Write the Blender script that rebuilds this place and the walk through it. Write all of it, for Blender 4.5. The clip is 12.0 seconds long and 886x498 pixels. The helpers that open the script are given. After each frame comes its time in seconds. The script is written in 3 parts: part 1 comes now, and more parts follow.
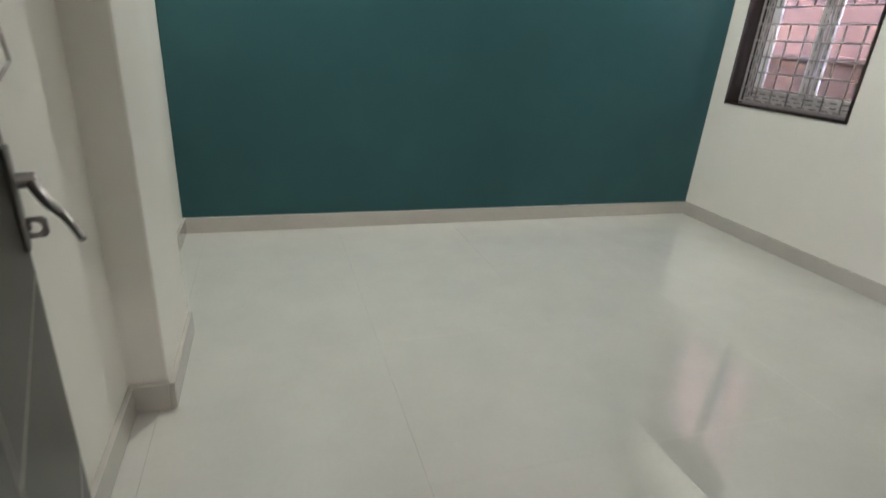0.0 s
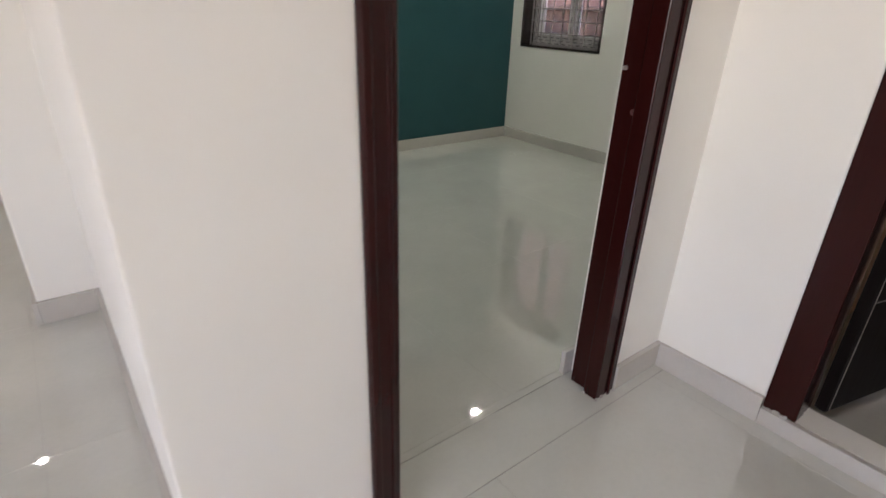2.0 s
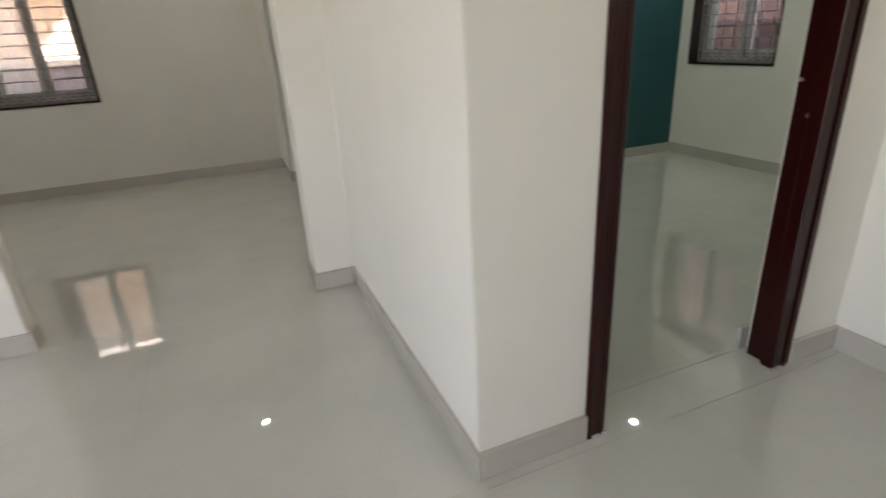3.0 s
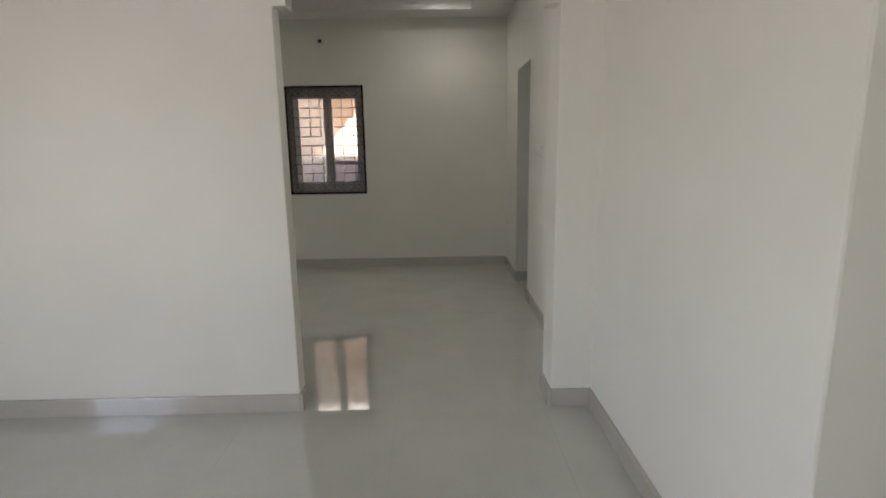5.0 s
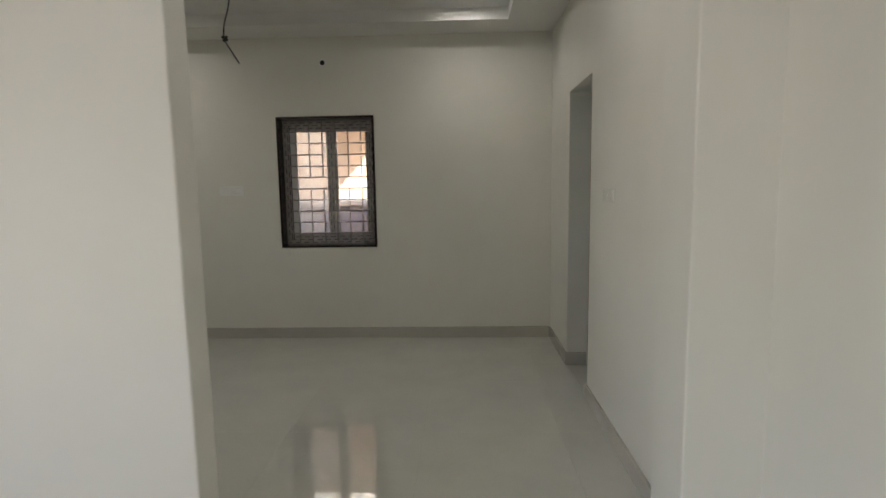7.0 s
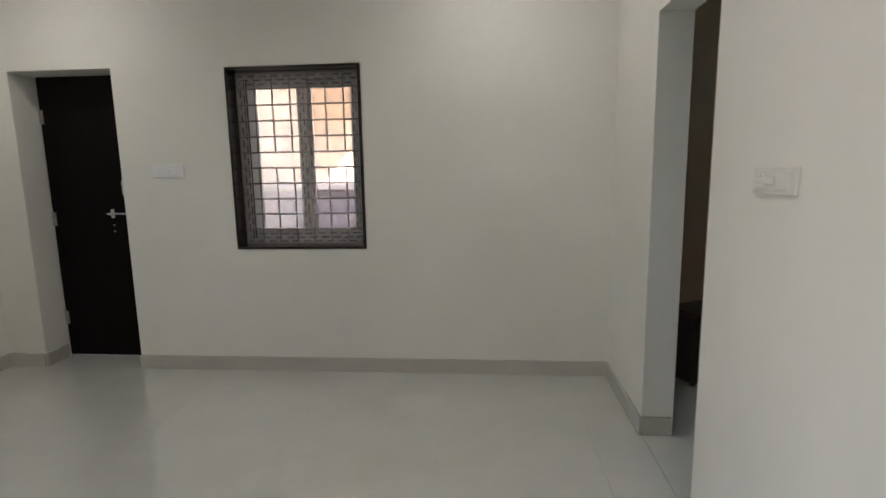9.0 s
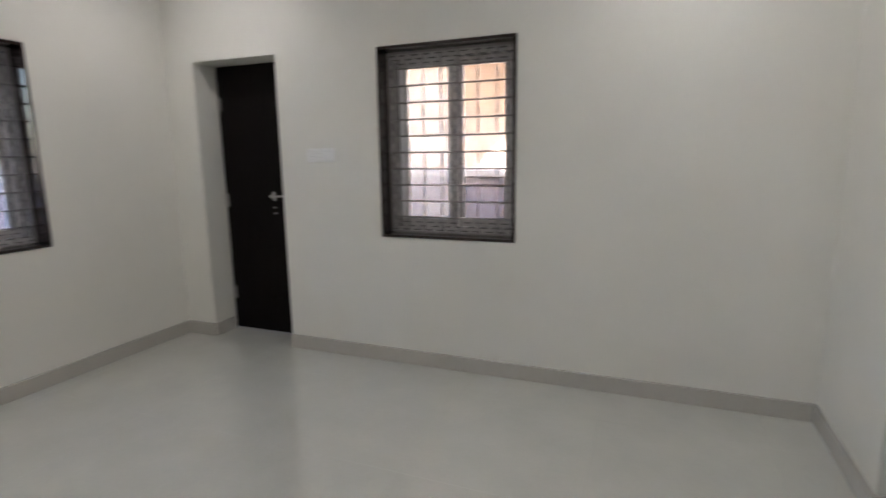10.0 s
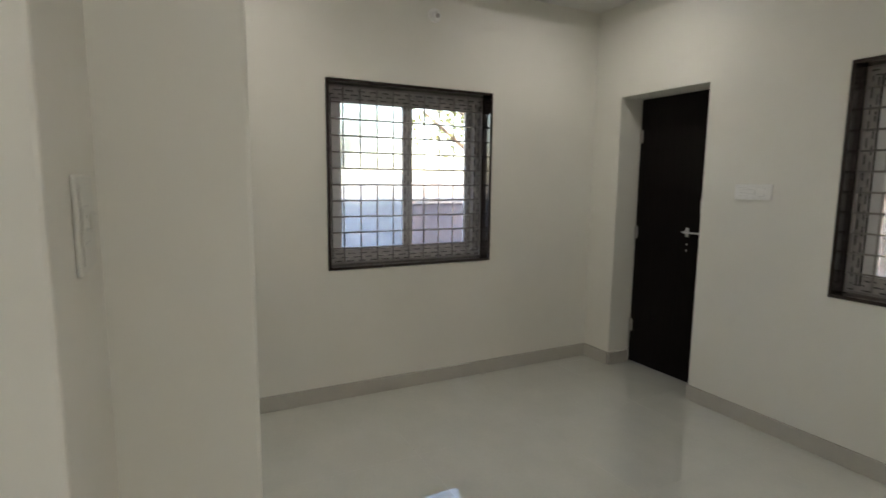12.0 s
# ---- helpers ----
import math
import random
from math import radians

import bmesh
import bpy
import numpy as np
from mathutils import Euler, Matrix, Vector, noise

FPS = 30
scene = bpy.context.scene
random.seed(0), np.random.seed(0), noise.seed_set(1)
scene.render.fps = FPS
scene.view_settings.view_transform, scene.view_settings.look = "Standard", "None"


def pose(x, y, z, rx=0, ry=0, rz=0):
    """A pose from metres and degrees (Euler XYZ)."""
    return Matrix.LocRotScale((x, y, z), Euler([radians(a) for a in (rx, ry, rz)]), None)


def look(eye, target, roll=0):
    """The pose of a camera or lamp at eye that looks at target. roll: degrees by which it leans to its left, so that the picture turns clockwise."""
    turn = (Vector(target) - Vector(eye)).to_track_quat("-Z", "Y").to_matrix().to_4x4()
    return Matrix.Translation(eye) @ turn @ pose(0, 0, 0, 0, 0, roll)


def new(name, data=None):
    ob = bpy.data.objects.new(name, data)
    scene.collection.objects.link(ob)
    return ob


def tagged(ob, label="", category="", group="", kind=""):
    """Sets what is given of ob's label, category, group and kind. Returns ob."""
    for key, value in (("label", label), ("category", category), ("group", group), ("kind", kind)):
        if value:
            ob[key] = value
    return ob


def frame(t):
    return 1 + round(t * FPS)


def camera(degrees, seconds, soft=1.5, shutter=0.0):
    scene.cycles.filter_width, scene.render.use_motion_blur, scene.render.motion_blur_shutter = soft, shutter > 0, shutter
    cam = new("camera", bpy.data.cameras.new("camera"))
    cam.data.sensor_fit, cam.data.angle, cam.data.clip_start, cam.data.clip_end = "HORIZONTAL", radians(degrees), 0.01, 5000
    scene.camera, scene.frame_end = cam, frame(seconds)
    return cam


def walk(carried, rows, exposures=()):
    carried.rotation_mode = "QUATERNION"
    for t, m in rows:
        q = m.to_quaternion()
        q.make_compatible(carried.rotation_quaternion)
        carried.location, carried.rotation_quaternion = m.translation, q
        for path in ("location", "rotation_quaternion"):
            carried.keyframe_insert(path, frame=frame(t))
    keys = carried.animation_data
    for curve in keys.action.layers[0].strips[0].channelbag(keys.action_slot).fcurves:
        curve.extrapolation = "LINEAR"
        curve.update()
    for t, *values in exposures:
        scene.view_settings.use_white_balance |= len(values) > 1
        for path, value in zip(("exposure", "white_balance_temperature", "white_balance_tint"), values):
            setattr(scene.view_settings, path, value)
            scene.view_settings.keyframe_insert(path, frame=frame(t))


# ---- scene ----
cam = camera(80.3, 12.0, soft=1.5, shutter=0.4)
PATH = [
    (0, (-0.264, 0.658, 1.232), (0.34, 2.41, 0.48), 4.1),
    (0.2, (-0.29, 0.554, 1.241), (0.309, 2.274, 0.416), 4.2),
    (0.5, (-0.354, 0.448, 1.212), (0.298, 2.114, 0.317), 4.5),
    (1, (-0.488, 0.253, 1.203), (0.332, 1.816, 0.262), 4.9),
    (1.5, (-0.696, 0.089, 1.224), (0.305, 1.566, 0.321), 3.5),
    (2, (-0.978, -0.035, 1.239), (0.144, 1.392, 0.398), 1.9),
    (2.5, (-1.239, -0.202, 1.266), (-0.263, 1.358, 0.482), -0.4),
    (3, (-1.46, -0.376, 1.299), (-0.784, 1.351, 0.549), -3.4),
    (3.5, (-1.671, -0.493, 1.323), (-1.209, 1.318, 0.609), -2.8),
    (5.5, (-1.764, -0.032, 1.436), (-1.813, 1.948, 1.158), -0.2),
    (6, (-1.768, 0.277, 1.444), (-1.848, 2.262, 1.216), 0.4),
    (6.5, (-1.773, 0.626, 1.448), (-1.854, 2.611, 1.221), 0.0),
    (7, (-1.744, 1.013, 1.432), (-1.818, 2.998, 1.197), -0.9),
    (7.5, (-1.724, 1.391, 1.431), (-1.805, 3.376, 1.198), -0.9),
    (9.5, (-1.727, 2.679, 1.421), (-2.016, 4.628, 1.077), -1.1),
    (10, (-1.782, 2.817, 1.413), (-2.511, 4.646, 1.062), -0.8),
    (10.5, (-1.842, 2.868, 1.435), (-2.998, 4.462, 1.088), -0.1),
    (11, (-1.916, 2.847, 1.453), (-3.384, 4.166, 1.129), 0.1),
    (11.5, (-1.938, 2.845, 1.476), (-3.587, 3.936, 1.179), 0.4),
    (12, (-1.952, 2.836, 1.475), (-3.716, 3.743, 1.215), 0.6),
]
EXPOSURES = [(0, 4.72, 6500, 29), (0.5, 5.02, 6500, 29), (1, 4.25, 6650, 28), (1.5, 3.98, 6700, 27), (2, 3.96, 6700, 26), (2.5, 3.76, 6850, 20),
             (3.5, 3.42, 6700, 17), (5.5, 3.05, 6650, 17), (7.5, 3.27, 6750, 14), (9.5, 3.9, 6250, 19), (10, 3.97, 6150, 20), (10.5, 3.77, 6050, 17), (11, 3.6, 6550, 18), (11.5, 3.6, 6750, 17), (12, 3.65, 6650, 14)]
walk(cam, [(t, look(e, g, r)) for t, e, g, r in PATH], EXPOSURES)

# ---- world, sun, lamps ----
world = bpy.data.worlds.new("sky")
scene.world = world
world.use_nodes = True
wn = world.node_tree
sky = wn.nodes.new("ShaderNodeTexSky")
sky.sky_type, sky.sun_disc = "NISHITA", False
sky.sun_elevation, sky.sun_rotation = radians(40), radians(126)
sky.air_density, sky.dust_density = 1.2, 1.6
wn.nodes["Background"].inputs["Strength"].default_value = 0.15
wn.links.new(sky.outputs[0], wn.nodes["Background"].inputs["Color"])
sun = new("sun", bpy.data.lights.new("sun", "SUN"))
sun.data.energy, sun.data.angle, sun.data.color = 4.2, radians(0.6), (1.0, 0.95, 0.86)
# the sun stands in the south-east
sun.matrix_world = look((6.2, -4.5, 6.4), (0, 0, 0))

ROOM_WATTS = 0.16
BED_WATTS = 0.64
LOBBY_WATTS = 0.21
LAMP_COLOR = (1.0, 0.99, 0.88)
BED_COLOR = (0.87, 1.0, 0.86)
HALL_WATTS = 4.7
ROOM_SPOTS = [(-1.69, 5.25), (-4.52, 5.25), (-1.69, 3.22), (-4.52, 3.22)]
BED_SPOTS = [(0.0, 3.32), (2.2, 3.32)]
LOBBY_SPOTS = [(-0.1, -0.15)]
CEIL, RECESS = 2.80, 2.90


def downlamp(name, x, y, z, watts, color):
    """A small round ceiling lamp that shines straight down."""
    lamp = new(name, bpy.data.lights.new(name, "AREA"))
    lamp.data.shape, lamp.data.size = "DISK", 0.075
    lamp.data.energy, lamp.data.color = watts, color
    lamp.data.spread = radians(135)
    lamp.location = (x, y, z)


for px, py in ROOM_SPOTS:
    downlamp("room_lamp", px, py, RECESS - 0.007, ROOM_WATTS, LAMP_COLOR)
for px, py in BED_SPOTS:
    downlamp("bedroom_lamp", px, py, RECESS - 0.007, BED_WATTS, BED_COLOR)
for px, py in LOBBY_SPOTS:
    downlamp("lobby_lamp", px, py, 2.943, LOBBY_WATTS, LAMP_COLOR)
# added lamp: fills the hall with daylight from an unseen opening behind the walk
hall_fill = new("hall_fill_light", bpy.data.lights.new("hall_fill_light", "AREA"))
hall_fill.data.shape, hall_fill.data.size, hall_fill.data.size_y = "RECTANGLE", 2.6, 2.0
hall_fill.data.energy, hall_fill.data.color = HALL_WATTS, (1.0, 0.97, 0.95)
hall_fill.matrix_world = look((-5.4, -1.3, 1.08), (0, -1.3, 1.08))


# ---- materials ----
def material(name):
    m = bpy.data.materials.new(name)
    m.use_nodes = True
    return m, m.node_tree, m.node_tree.nodes["Principled BSDF"]


def coords(nt, scale=1.0, world_space=False):
    if world_space:
        src = nt.nodes.new("ShaderNodeNewGeometry").outputs["Position"]
    else:
        src = nt.nodes.new("ShaderNodeTexCoord").outputs["Object"]
    mp = nt.nodes.new("ShaderNodeMapping")
    mp.inputs["Scale"].default_value = (scale, scale, scale) if isinstance(scale, (int, float)) else scale
    nt.links.new(src, mp.inputs["Vector"])
    return mp.outputs["Vector"]


def noise_tex(nt, vec, scale, detail=4.0, rough=0.55):
    n = nt.nodes.new("ShaderNodeTexNoise")
    n.inputs["Scale"].default_value = scale
    n.inputs["Detail"].default_value = detail
    n.inputs["Roughness"].default_value = rough
    nt.links.new(vec, n.inputs["Vector"])
    return n.outputs["Fac"]


def ramp(nt, fac, stops):
    r = nt.nodes.new("ShaderNodeValToRGB")
    e = r.color_ramp.elements
    while len(e) < len(stops):
        e.new(0.5)
    for el, (p, c) in zip(e, stops):
        el.position, el.color = p, (*c, 1)
    nt.links.new(fac, r.inputs["Fac"])
    return r.outputs["Color"]


def math_node(nt, op, a, b=None, clamp=False):
    n = nt.nodes.new("ShaderNodeMath")
    n.operation, n.use_clamp = op, clamp
    for i, v in enumerate((a, b)):
        if v is None:
            continue
        if isinstance(v, (int, float)):
            n.inputs[i].default_value = v
        else:
            nt.links.new(v, n.inputs[i])
    return n.outputs[0]


def mix_color(nt, fac, a, b):
    n = nt.nodes.new("ShaderNodeMix")
    n.data_type = "RGBA"
    if isinstance(fac, (int, float)):
        n.inputs["Factor"].default_value = fac
    else:
        nt.links.new(fac, n.inputs["Factor"])
    for key, v in (("A", a), ("B", b)):
        sock = [s for s in n.inputs if s.name == key and s.type == "RGBA"][0]
        if isinstance(v, tuple):
            sock.default_value = (*v, 1)
        else:
            nt.links.new(v, sock)
    return [s for s in n.outputs if s.type == "RGBA"][0]


def bump(nt, bsdf, height, strength, distance):
    b = nt.nodes.new("ShaderNodeBump")
    b.inputs["Strength"].default_value, b.inputs["Distance"].default_value = strength, distance
    nt.links.new(height, b.inputs["Height"])
    nt.links.new(b.outputs["Normal"], bsdf.inputs["Normal"])


def paint(name, dark, light, roughness=0.45, relief=0.25, gloss=0.4):
    """Rolled emulsion on trowelled plaster: soft waviness, fine stipple and faint patches."""
    m, nt, b = material(name)
    v = coords(nt, 1.0, True)
    big = noise_tex(nt, v, 1.3, 3.0)
    nt.links.new(ramp(nt, big, [(0.3, dark), (0.7, light)]), b.inputs["Base Color"])
    fine = noise_tex(nt, v, 260.0, 2.0)
    mid = noise_tex(nt, v, 7.0, 4.0)
    h = math_node(nt, "ADD", math_node(nt, "MULTIPLY", fine, 0.06), mid)
    bump(nt, b, h, relief, 0.004)
    rr = math_node(nt, "ADD", math_node(nt, "MULTIPLY", mid, 0.18), roughness - 0.09)
    nt.links.new(rr, b.inputs["Roughness"])
    b.inputs["Specular IOR Level"].default_value = gloss
    return m


def gloss_wood(name, dark, light, roughness, stretch=(30, 30, 2.0), coat=0.3, gloss=0.5, relief=0.12, wear=0.2):
    m, nt, b = material(name)
    v = coords(nt, stretch)
    g = noise_tex(nt, v, 2.0, 6.0, 0.6)
    nt.links.new(ramp(nt, g, [(0.3, dark), (0.72, light)]), b.inputs["Base Color"])
    nt.links.new(math_node(nt, "ADD", math_node(nt, "MULTIPLY", g, wear), roughness - wear / 2), b.inputs["Roughness"])
    bump(nt, b, g, relief, 0.002)
    b.inputs["Coat Weight"].default_value = coat
    b.inputs["Coat Roughness"].default_value = 0.15
    b.inputs["Specular IOR Level"].default_value = gloss
    return m


def tile_mat(name, dark, light, roughness, island_shift=0.04, sheen=0.004):
    """Polished vitrified tile: faint clouding, hairline specks, near-mirror gloss."""
    m, nt, b = material(name)
    v = coords(nt, 1.0, True)
    cloud = noise_tex(nt, v, 3.2, 6.0, 0.6)
    col = ramp(nt, cloud, [(0.25, dark), (0.75, light)])
    speck = ramp(nt, noise_tex(nt, v, 55.0, 3.0), [(0.35, (0.93, 0.93, 0.93)), (0.6, (1, 1, 1))])
    mul = nt.nodes.new("ShaderNodeMix")
    mul.data_type, mul.blend_type = "RGBA", "MULTIPLY"
    mul.inputs["Factor"].default_value = 0.3
    ins = [s for s in mul.inputs if s.type == "RGBA"]
    nt.links.new(col, ins[0])
    nt.links.new(speck, ins[1])
    out = [s for s in mul.outputs if s.type == "RGBA"][0]
    info = nt.nodes.new("ShaderNodeObjectInfo")
    hsv = nt.nodes.new("ShaderNodeHueSaturation")
    nt.links.new(math_node(nt, "ADD", math_node(nt, "MULTIPLY", info.outputs["Random"], island_shift), 1 - island_shift / 2), hsv.inputs["Value"])
    nt.links.new(out, hsv.inputs["Color"])
    nt.links.new(hsv.outputs["Color"], b.inputs["Base Color"])
    smear = noise_tex(nt, v, 1.8, 5.0, 0.65)
    nt.links.new(math_node(nt, "ADD", math_node(nt, "MULTIPLY", smear, roughness * 0.9), roughness * 0.5), b.inputs["Roughness"])
    b.inputs["IOR"].default_value = 1.56
    b.inputs["Coat Weight"].default_value = 0.85
    b.inputs["Coat IOR"].default_value = 1.52
    b.inputs["Coat Roughness"].default_value = sheen
    return m


def plain(name, color, roughness=0.5, metal=0.0, grain=0.12, scale=40.0):
    m, nt, b = material(name)
    v = coords(nt)
    n = noise_tex(nt, v, scale, 4.0)
    lo = tuple(c * (1 - grain) for c in color)
    hi = tuple(min(1, c * (1 + grain)) for c in color)
    nt.links.new(ramp(nt, n, [(0.3, lo), (0.7, hi)]), b.inputs["Base Color"])
    nt.links.new(math_node(nt, "ADD", math_node(nt, "MULTIPLY", n, 0.16), max(0.02, roughness - 0.08)), b.inputs["Roughness"])
    b.inputs["Metallic"].default_value = metal
    return m


def film_mat(name, along, across):
    """Protective film on the window profiles: grey, with two rows of printed dashes along the profile."""
    m, nt, b = material(name)
    sep = nt.nodes.new("ShaderNodeSeparateXYZ")
    nt.links.new(coords(nt), sep.inputs[0])
    u, w = sep.outputs[along], sep.outputs[across]
    row = math_node(nt, "FLOOR", math_node(nt, "DIVIDE", w, 0.026))
    du = math_node(nt, "FRACT", math_node(nt, "ADD", math_node(nt, "DIVIDE", u, 0.085), math_node(nt, "MULTIPLY", row, 0.43)))
    dw = math_node(nt, "FRACT", math_node(nt, "DIVIDE", w, 0.026))
    on = math_node(nt, "MULTIPLY", math_node(nt, "LESS_THAN", du, 0.62), math_node(nt, "LESS_THAN", dw, 0.32))
    broken = math_node(nt, "GREATER_THAN", noise_tex(nt, coords(nt, 120.0), 1.0, 2.0), 0.40)
    on = math_node(nt, "MULTIPLY", math_node(nt, "MULTIPLY", on, broken), 0.85)
    base = ramp(nt, noise_tex(nt, coords(nt), 22.0, 4.0), [(0.3, (0.38, 0.355, 0.345)), (0.7, (0.52, 0.49, 0.48))])
    nt.links.new(mix_color(nt, on, base, (0.035, 0.032, 0.035)), b.inputs["Base Color"])
    b.inputs["Roughness"].default_value = 0.35
    return m


def glass_mat(name, roughness, tint):
    m, nt, b = material(name)
    b.inputs["Base Color"].default_value = (*tint, 1)
    b.inputs["Roughness"].default_value = roughness
    b.inputs["Transmission Weight"].default_value = 1.0
    b.inputs["IOR"].default_value = 1.45
    return m


def glow(name, color, strength):
    m, nt, b = material(name)
    b.inputs["Base Color"].default_value = (0.8, 0.8, 0.8, 1)
    b.inputs["Emission Color"].default_value = (*color, 1)
    b.inputs["Emission Strength"].default_value = strength
    return m


WALL = paint("off_white_paint", (0.76, 0.745, 0.68), (0.81, 0.795, 0.73))
CEILING = paint("ceiling_white", (0.74, 0.73, 0.70), (0.80, 0.79, 0.76), 0.6, 0.15, 0.3)
TEAL = paint("teal_paint", (0.0165, 0.077, 0.086), (0.0215, 0.095, 0.104), 0.5, 0.2, 0.35)
TILE = tile_mat("polished_tile", (0.525, 0.53, 0.48), (0.585, 0.59, 0.535), 0.006, 0.008)
BED_TILE = tile_mat("satin_tile", (0.525, 0.53, 0.48), (0.585, 0.59, 0.535), 0.006, 0.008, 0.03)
SKIRT = tile_mat("skirting_tile", (0.47, 0.448, 0.402), (0.53, 0.505, 0.455), 0.16, 0.04, 0.08)
GROUT = plain("grey_grout", (0.40, 0.39, 0.36), 0.6)
MAROON = gloss_wood("maroon_enamel", (0.023, 0.0040, 0.0036), (0.027, 0.0046, 0.0042), 0.2, (40, 40, 3.0), 0.05, 0.22, 0.01, 0.03)
DARKWOOD = gloss_wood("dark_wood", (0.0045, 0.0034, 0.003), (0.009, 0.0065, 0.006), 0.5, coat=0.0, gloss=0.08)
GLOSSDOOR = gloss_wood("gloss_dark_wood", (0.009, 0.009, 0.006), (0.014, 0.013, 0.009), 0.30, coat=0.0, gloss=0.13, relief=0.008, wear=0.05)
INLAY = plain("steel_inlay", (0.48, 0.46, 0.42), 0.35, 0.6, 0.08, 60.0)
GRANITE = plain("dark_granite", (0.026, 0.018, 0.016), 0.12, 0.0, 0.5, 160.0)
HINGE = plain("worn_hinge_steel", (0.42, 0.37, 0.32), 0.45, 0.6, 0.08, 60.0)
DULL_STEEL = plain("dull_steel", (0.24, 0.23, 0.215), 0.42, 0.9)
STEEL = plain("brushed_steel", (0.55, 0.53, 0.50), 0.32, 1.0)
GRILL = plain("grill_enamel", (0.31, 0.285, 0.275), 0.4)
UPVC = plain("white_upvc", (0.78, 0.77, 0.78), 0.3, 0.0, 0.04)
FILM_H = film_mat("film_level", 0, 2)
FILM_V = film_mat("film_upright", 2, 0)
GLASS = glass_mat("clear_glass", 0.0, (0.60, 0.60, 0.60))
FROST = glass_mat("hazy_glass", 0.10, (0.58, 0.60, 0.60))
_nt = FROST.node_tree
_tr = _nt.nodes.new("ShaderNodeBsdfTranslucent")
_tr.inputs["Color"].default_value = (0.60, 0.62, 0.63, 1)
_mx = _nt.nodes.new("ShaderNodeMixShader")
_mx.inputs[0].default_value = 0.22
_nt.links.new(_nt.nodes["Principled BSDF"].outputs[0], _mx.inputs[1])
_nt.links.new(_tr.outputs[0], _mx.inputs[2])
_nt.links.new(_mx.outputs[0], _nt.nodes["Material Output"].inputs["Surface"])
PLASTIC = plain("white_plastic", (0.86, 0.855, 0.83), 0.3, 0.0, 0.03)
# one even tone, duller than the white plastic
PLASTIC3 = plain("dull_plastic", (0.72, 0.71, 0.655), 0.35, 0.0, 0.03)
PLASTIC2 = plain("grey_plastic", (0.45, 0.44, 0.42), 0.35, 0.0, 0.03)
GAPGREY = plain("module_gap_grey", (0.62, 0.61, 0.58), 0.5)
BLACK = plain("black_hole", (0.01, 0.01, 0.01), 0.6)
WIRE = plain("black_wire", (0.02, 0.02, 0.02), 0.5)
LED = glow("led_disc", (1.0, 0.98, 0.93), 14.0)
PEACH = paint("peach_render", (0.74, 0.59, 0.46), (0.80, 0.65, 0.51), 0.8, 0.4)
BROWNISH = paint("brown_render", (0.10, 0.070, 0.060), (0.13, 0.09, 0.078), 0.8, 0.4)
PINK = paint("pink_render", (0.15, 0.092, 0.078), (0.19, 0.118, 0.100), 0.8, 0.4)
MAUVE = paint("mauve_render", (0.27, 0.255, 0.29), (0.32, 0.30, 0.34), 0.8, 0.4)
COPING = paint("white_coping", (0.66, 0.64, 0.60), (0.74, 0.72, 0.68), 0.8)
EARTH = plain("dusty_earth", (0.22, 0.18, 0.14), 0.95, 0.0, 0.3, 6.0)
LEAF = plain("leaf_green", (0.12, 0.12, 0.06), 0.5, 0.0, 0.5, 3.0)
_nt = LEAF.node_tree
_tr = _nt.nodes.new("ShaderNodeBsdfTranslucent")
_tr.inputs["Color"].default_value = (0.36, 0.38, 0.12, 1)
_mx = _nt.nodes.new("ShaderNodeMixShader")
_mx.inputs[0].default_value = 0.55
_nt.links.new(_nt.nodes["Principled BSDF"].outputs[0], _mx.inputs[1])
_nt.links.new(_tr.outputs[0], _mx.inputs[2])
_nt.links.new(_mx.outputs[0], _nt.nodes["Material Output"].inputs["Surface"])
BARK = plain("bark", (0.12, 0.09, 0.065), 0.9, 0.0, 0.4, 20.0)
BRONZE_BOX = plain("brown_cabinet", (0.035, 0.025, 0.02), 0.4, 0.0, 0.25, 12.0)
STORE_WALL = paint("store_room_paint", (0.56, 0.40, 0.26), (0.62, 0.45, 0.30), 0.6)


# ---- mesh helpers ----
def box(bm, x0, x1, y0, y1, z0, z1, bevel=0.0, seg=1):
    v = [bm.verts.new((x, y, z)) for x in (x0, x1) for y in (y0, y1) for z in (z0, z1)]
    fs = [bm.faces.new([v[i] for i in f]) for f in ((0, 1, 3, 2), (4, 6, 7, 5), (0, 4, 5, 1), (2, 3, 7, 6), (0, 2, 6, 4), (1, 5, 7, 3))]
    if bevel:
        es = list({e for f in fs for e in f.edges})
        bmesh.ops.bevel(bm, geom=es, offset=bevel, segments=seg, affect="EDGES", profile=0.5)
    return bm


def prism(bm, plan, z0, z1):
    """An upright prism over a plan outline."""
    lo = [bm.verts.new((x, y, z0)) for x, y in plan]
    hi = [bm.verts.new((x, y, z1)) for x, y in plan]
    bm.faces.new(lo)
    bm.faces.new(hi)
    n = len(plan)
    for i in range(n):
        bm.faces.new([lo[i], lo[(i + 1) % n], hi[(i + 1) % n], hi[i]])
    return bm


def cyl(bm, p, q, r, n=12, r2=None, caps=True):
    p, q = Vector(p), Vector(q)
    d = q - p
    m = Matrix.Translation((p + q) / 2) @ d.to_track_quat("Z", "Y").to_matrix().to_4x4()
    bmesh.ops.create_cone(bm, cap_ends=caps, segments=n, radius1=r, radius2=r if r2 is None else r2, depth=d.length, matrix=m)
    return bm


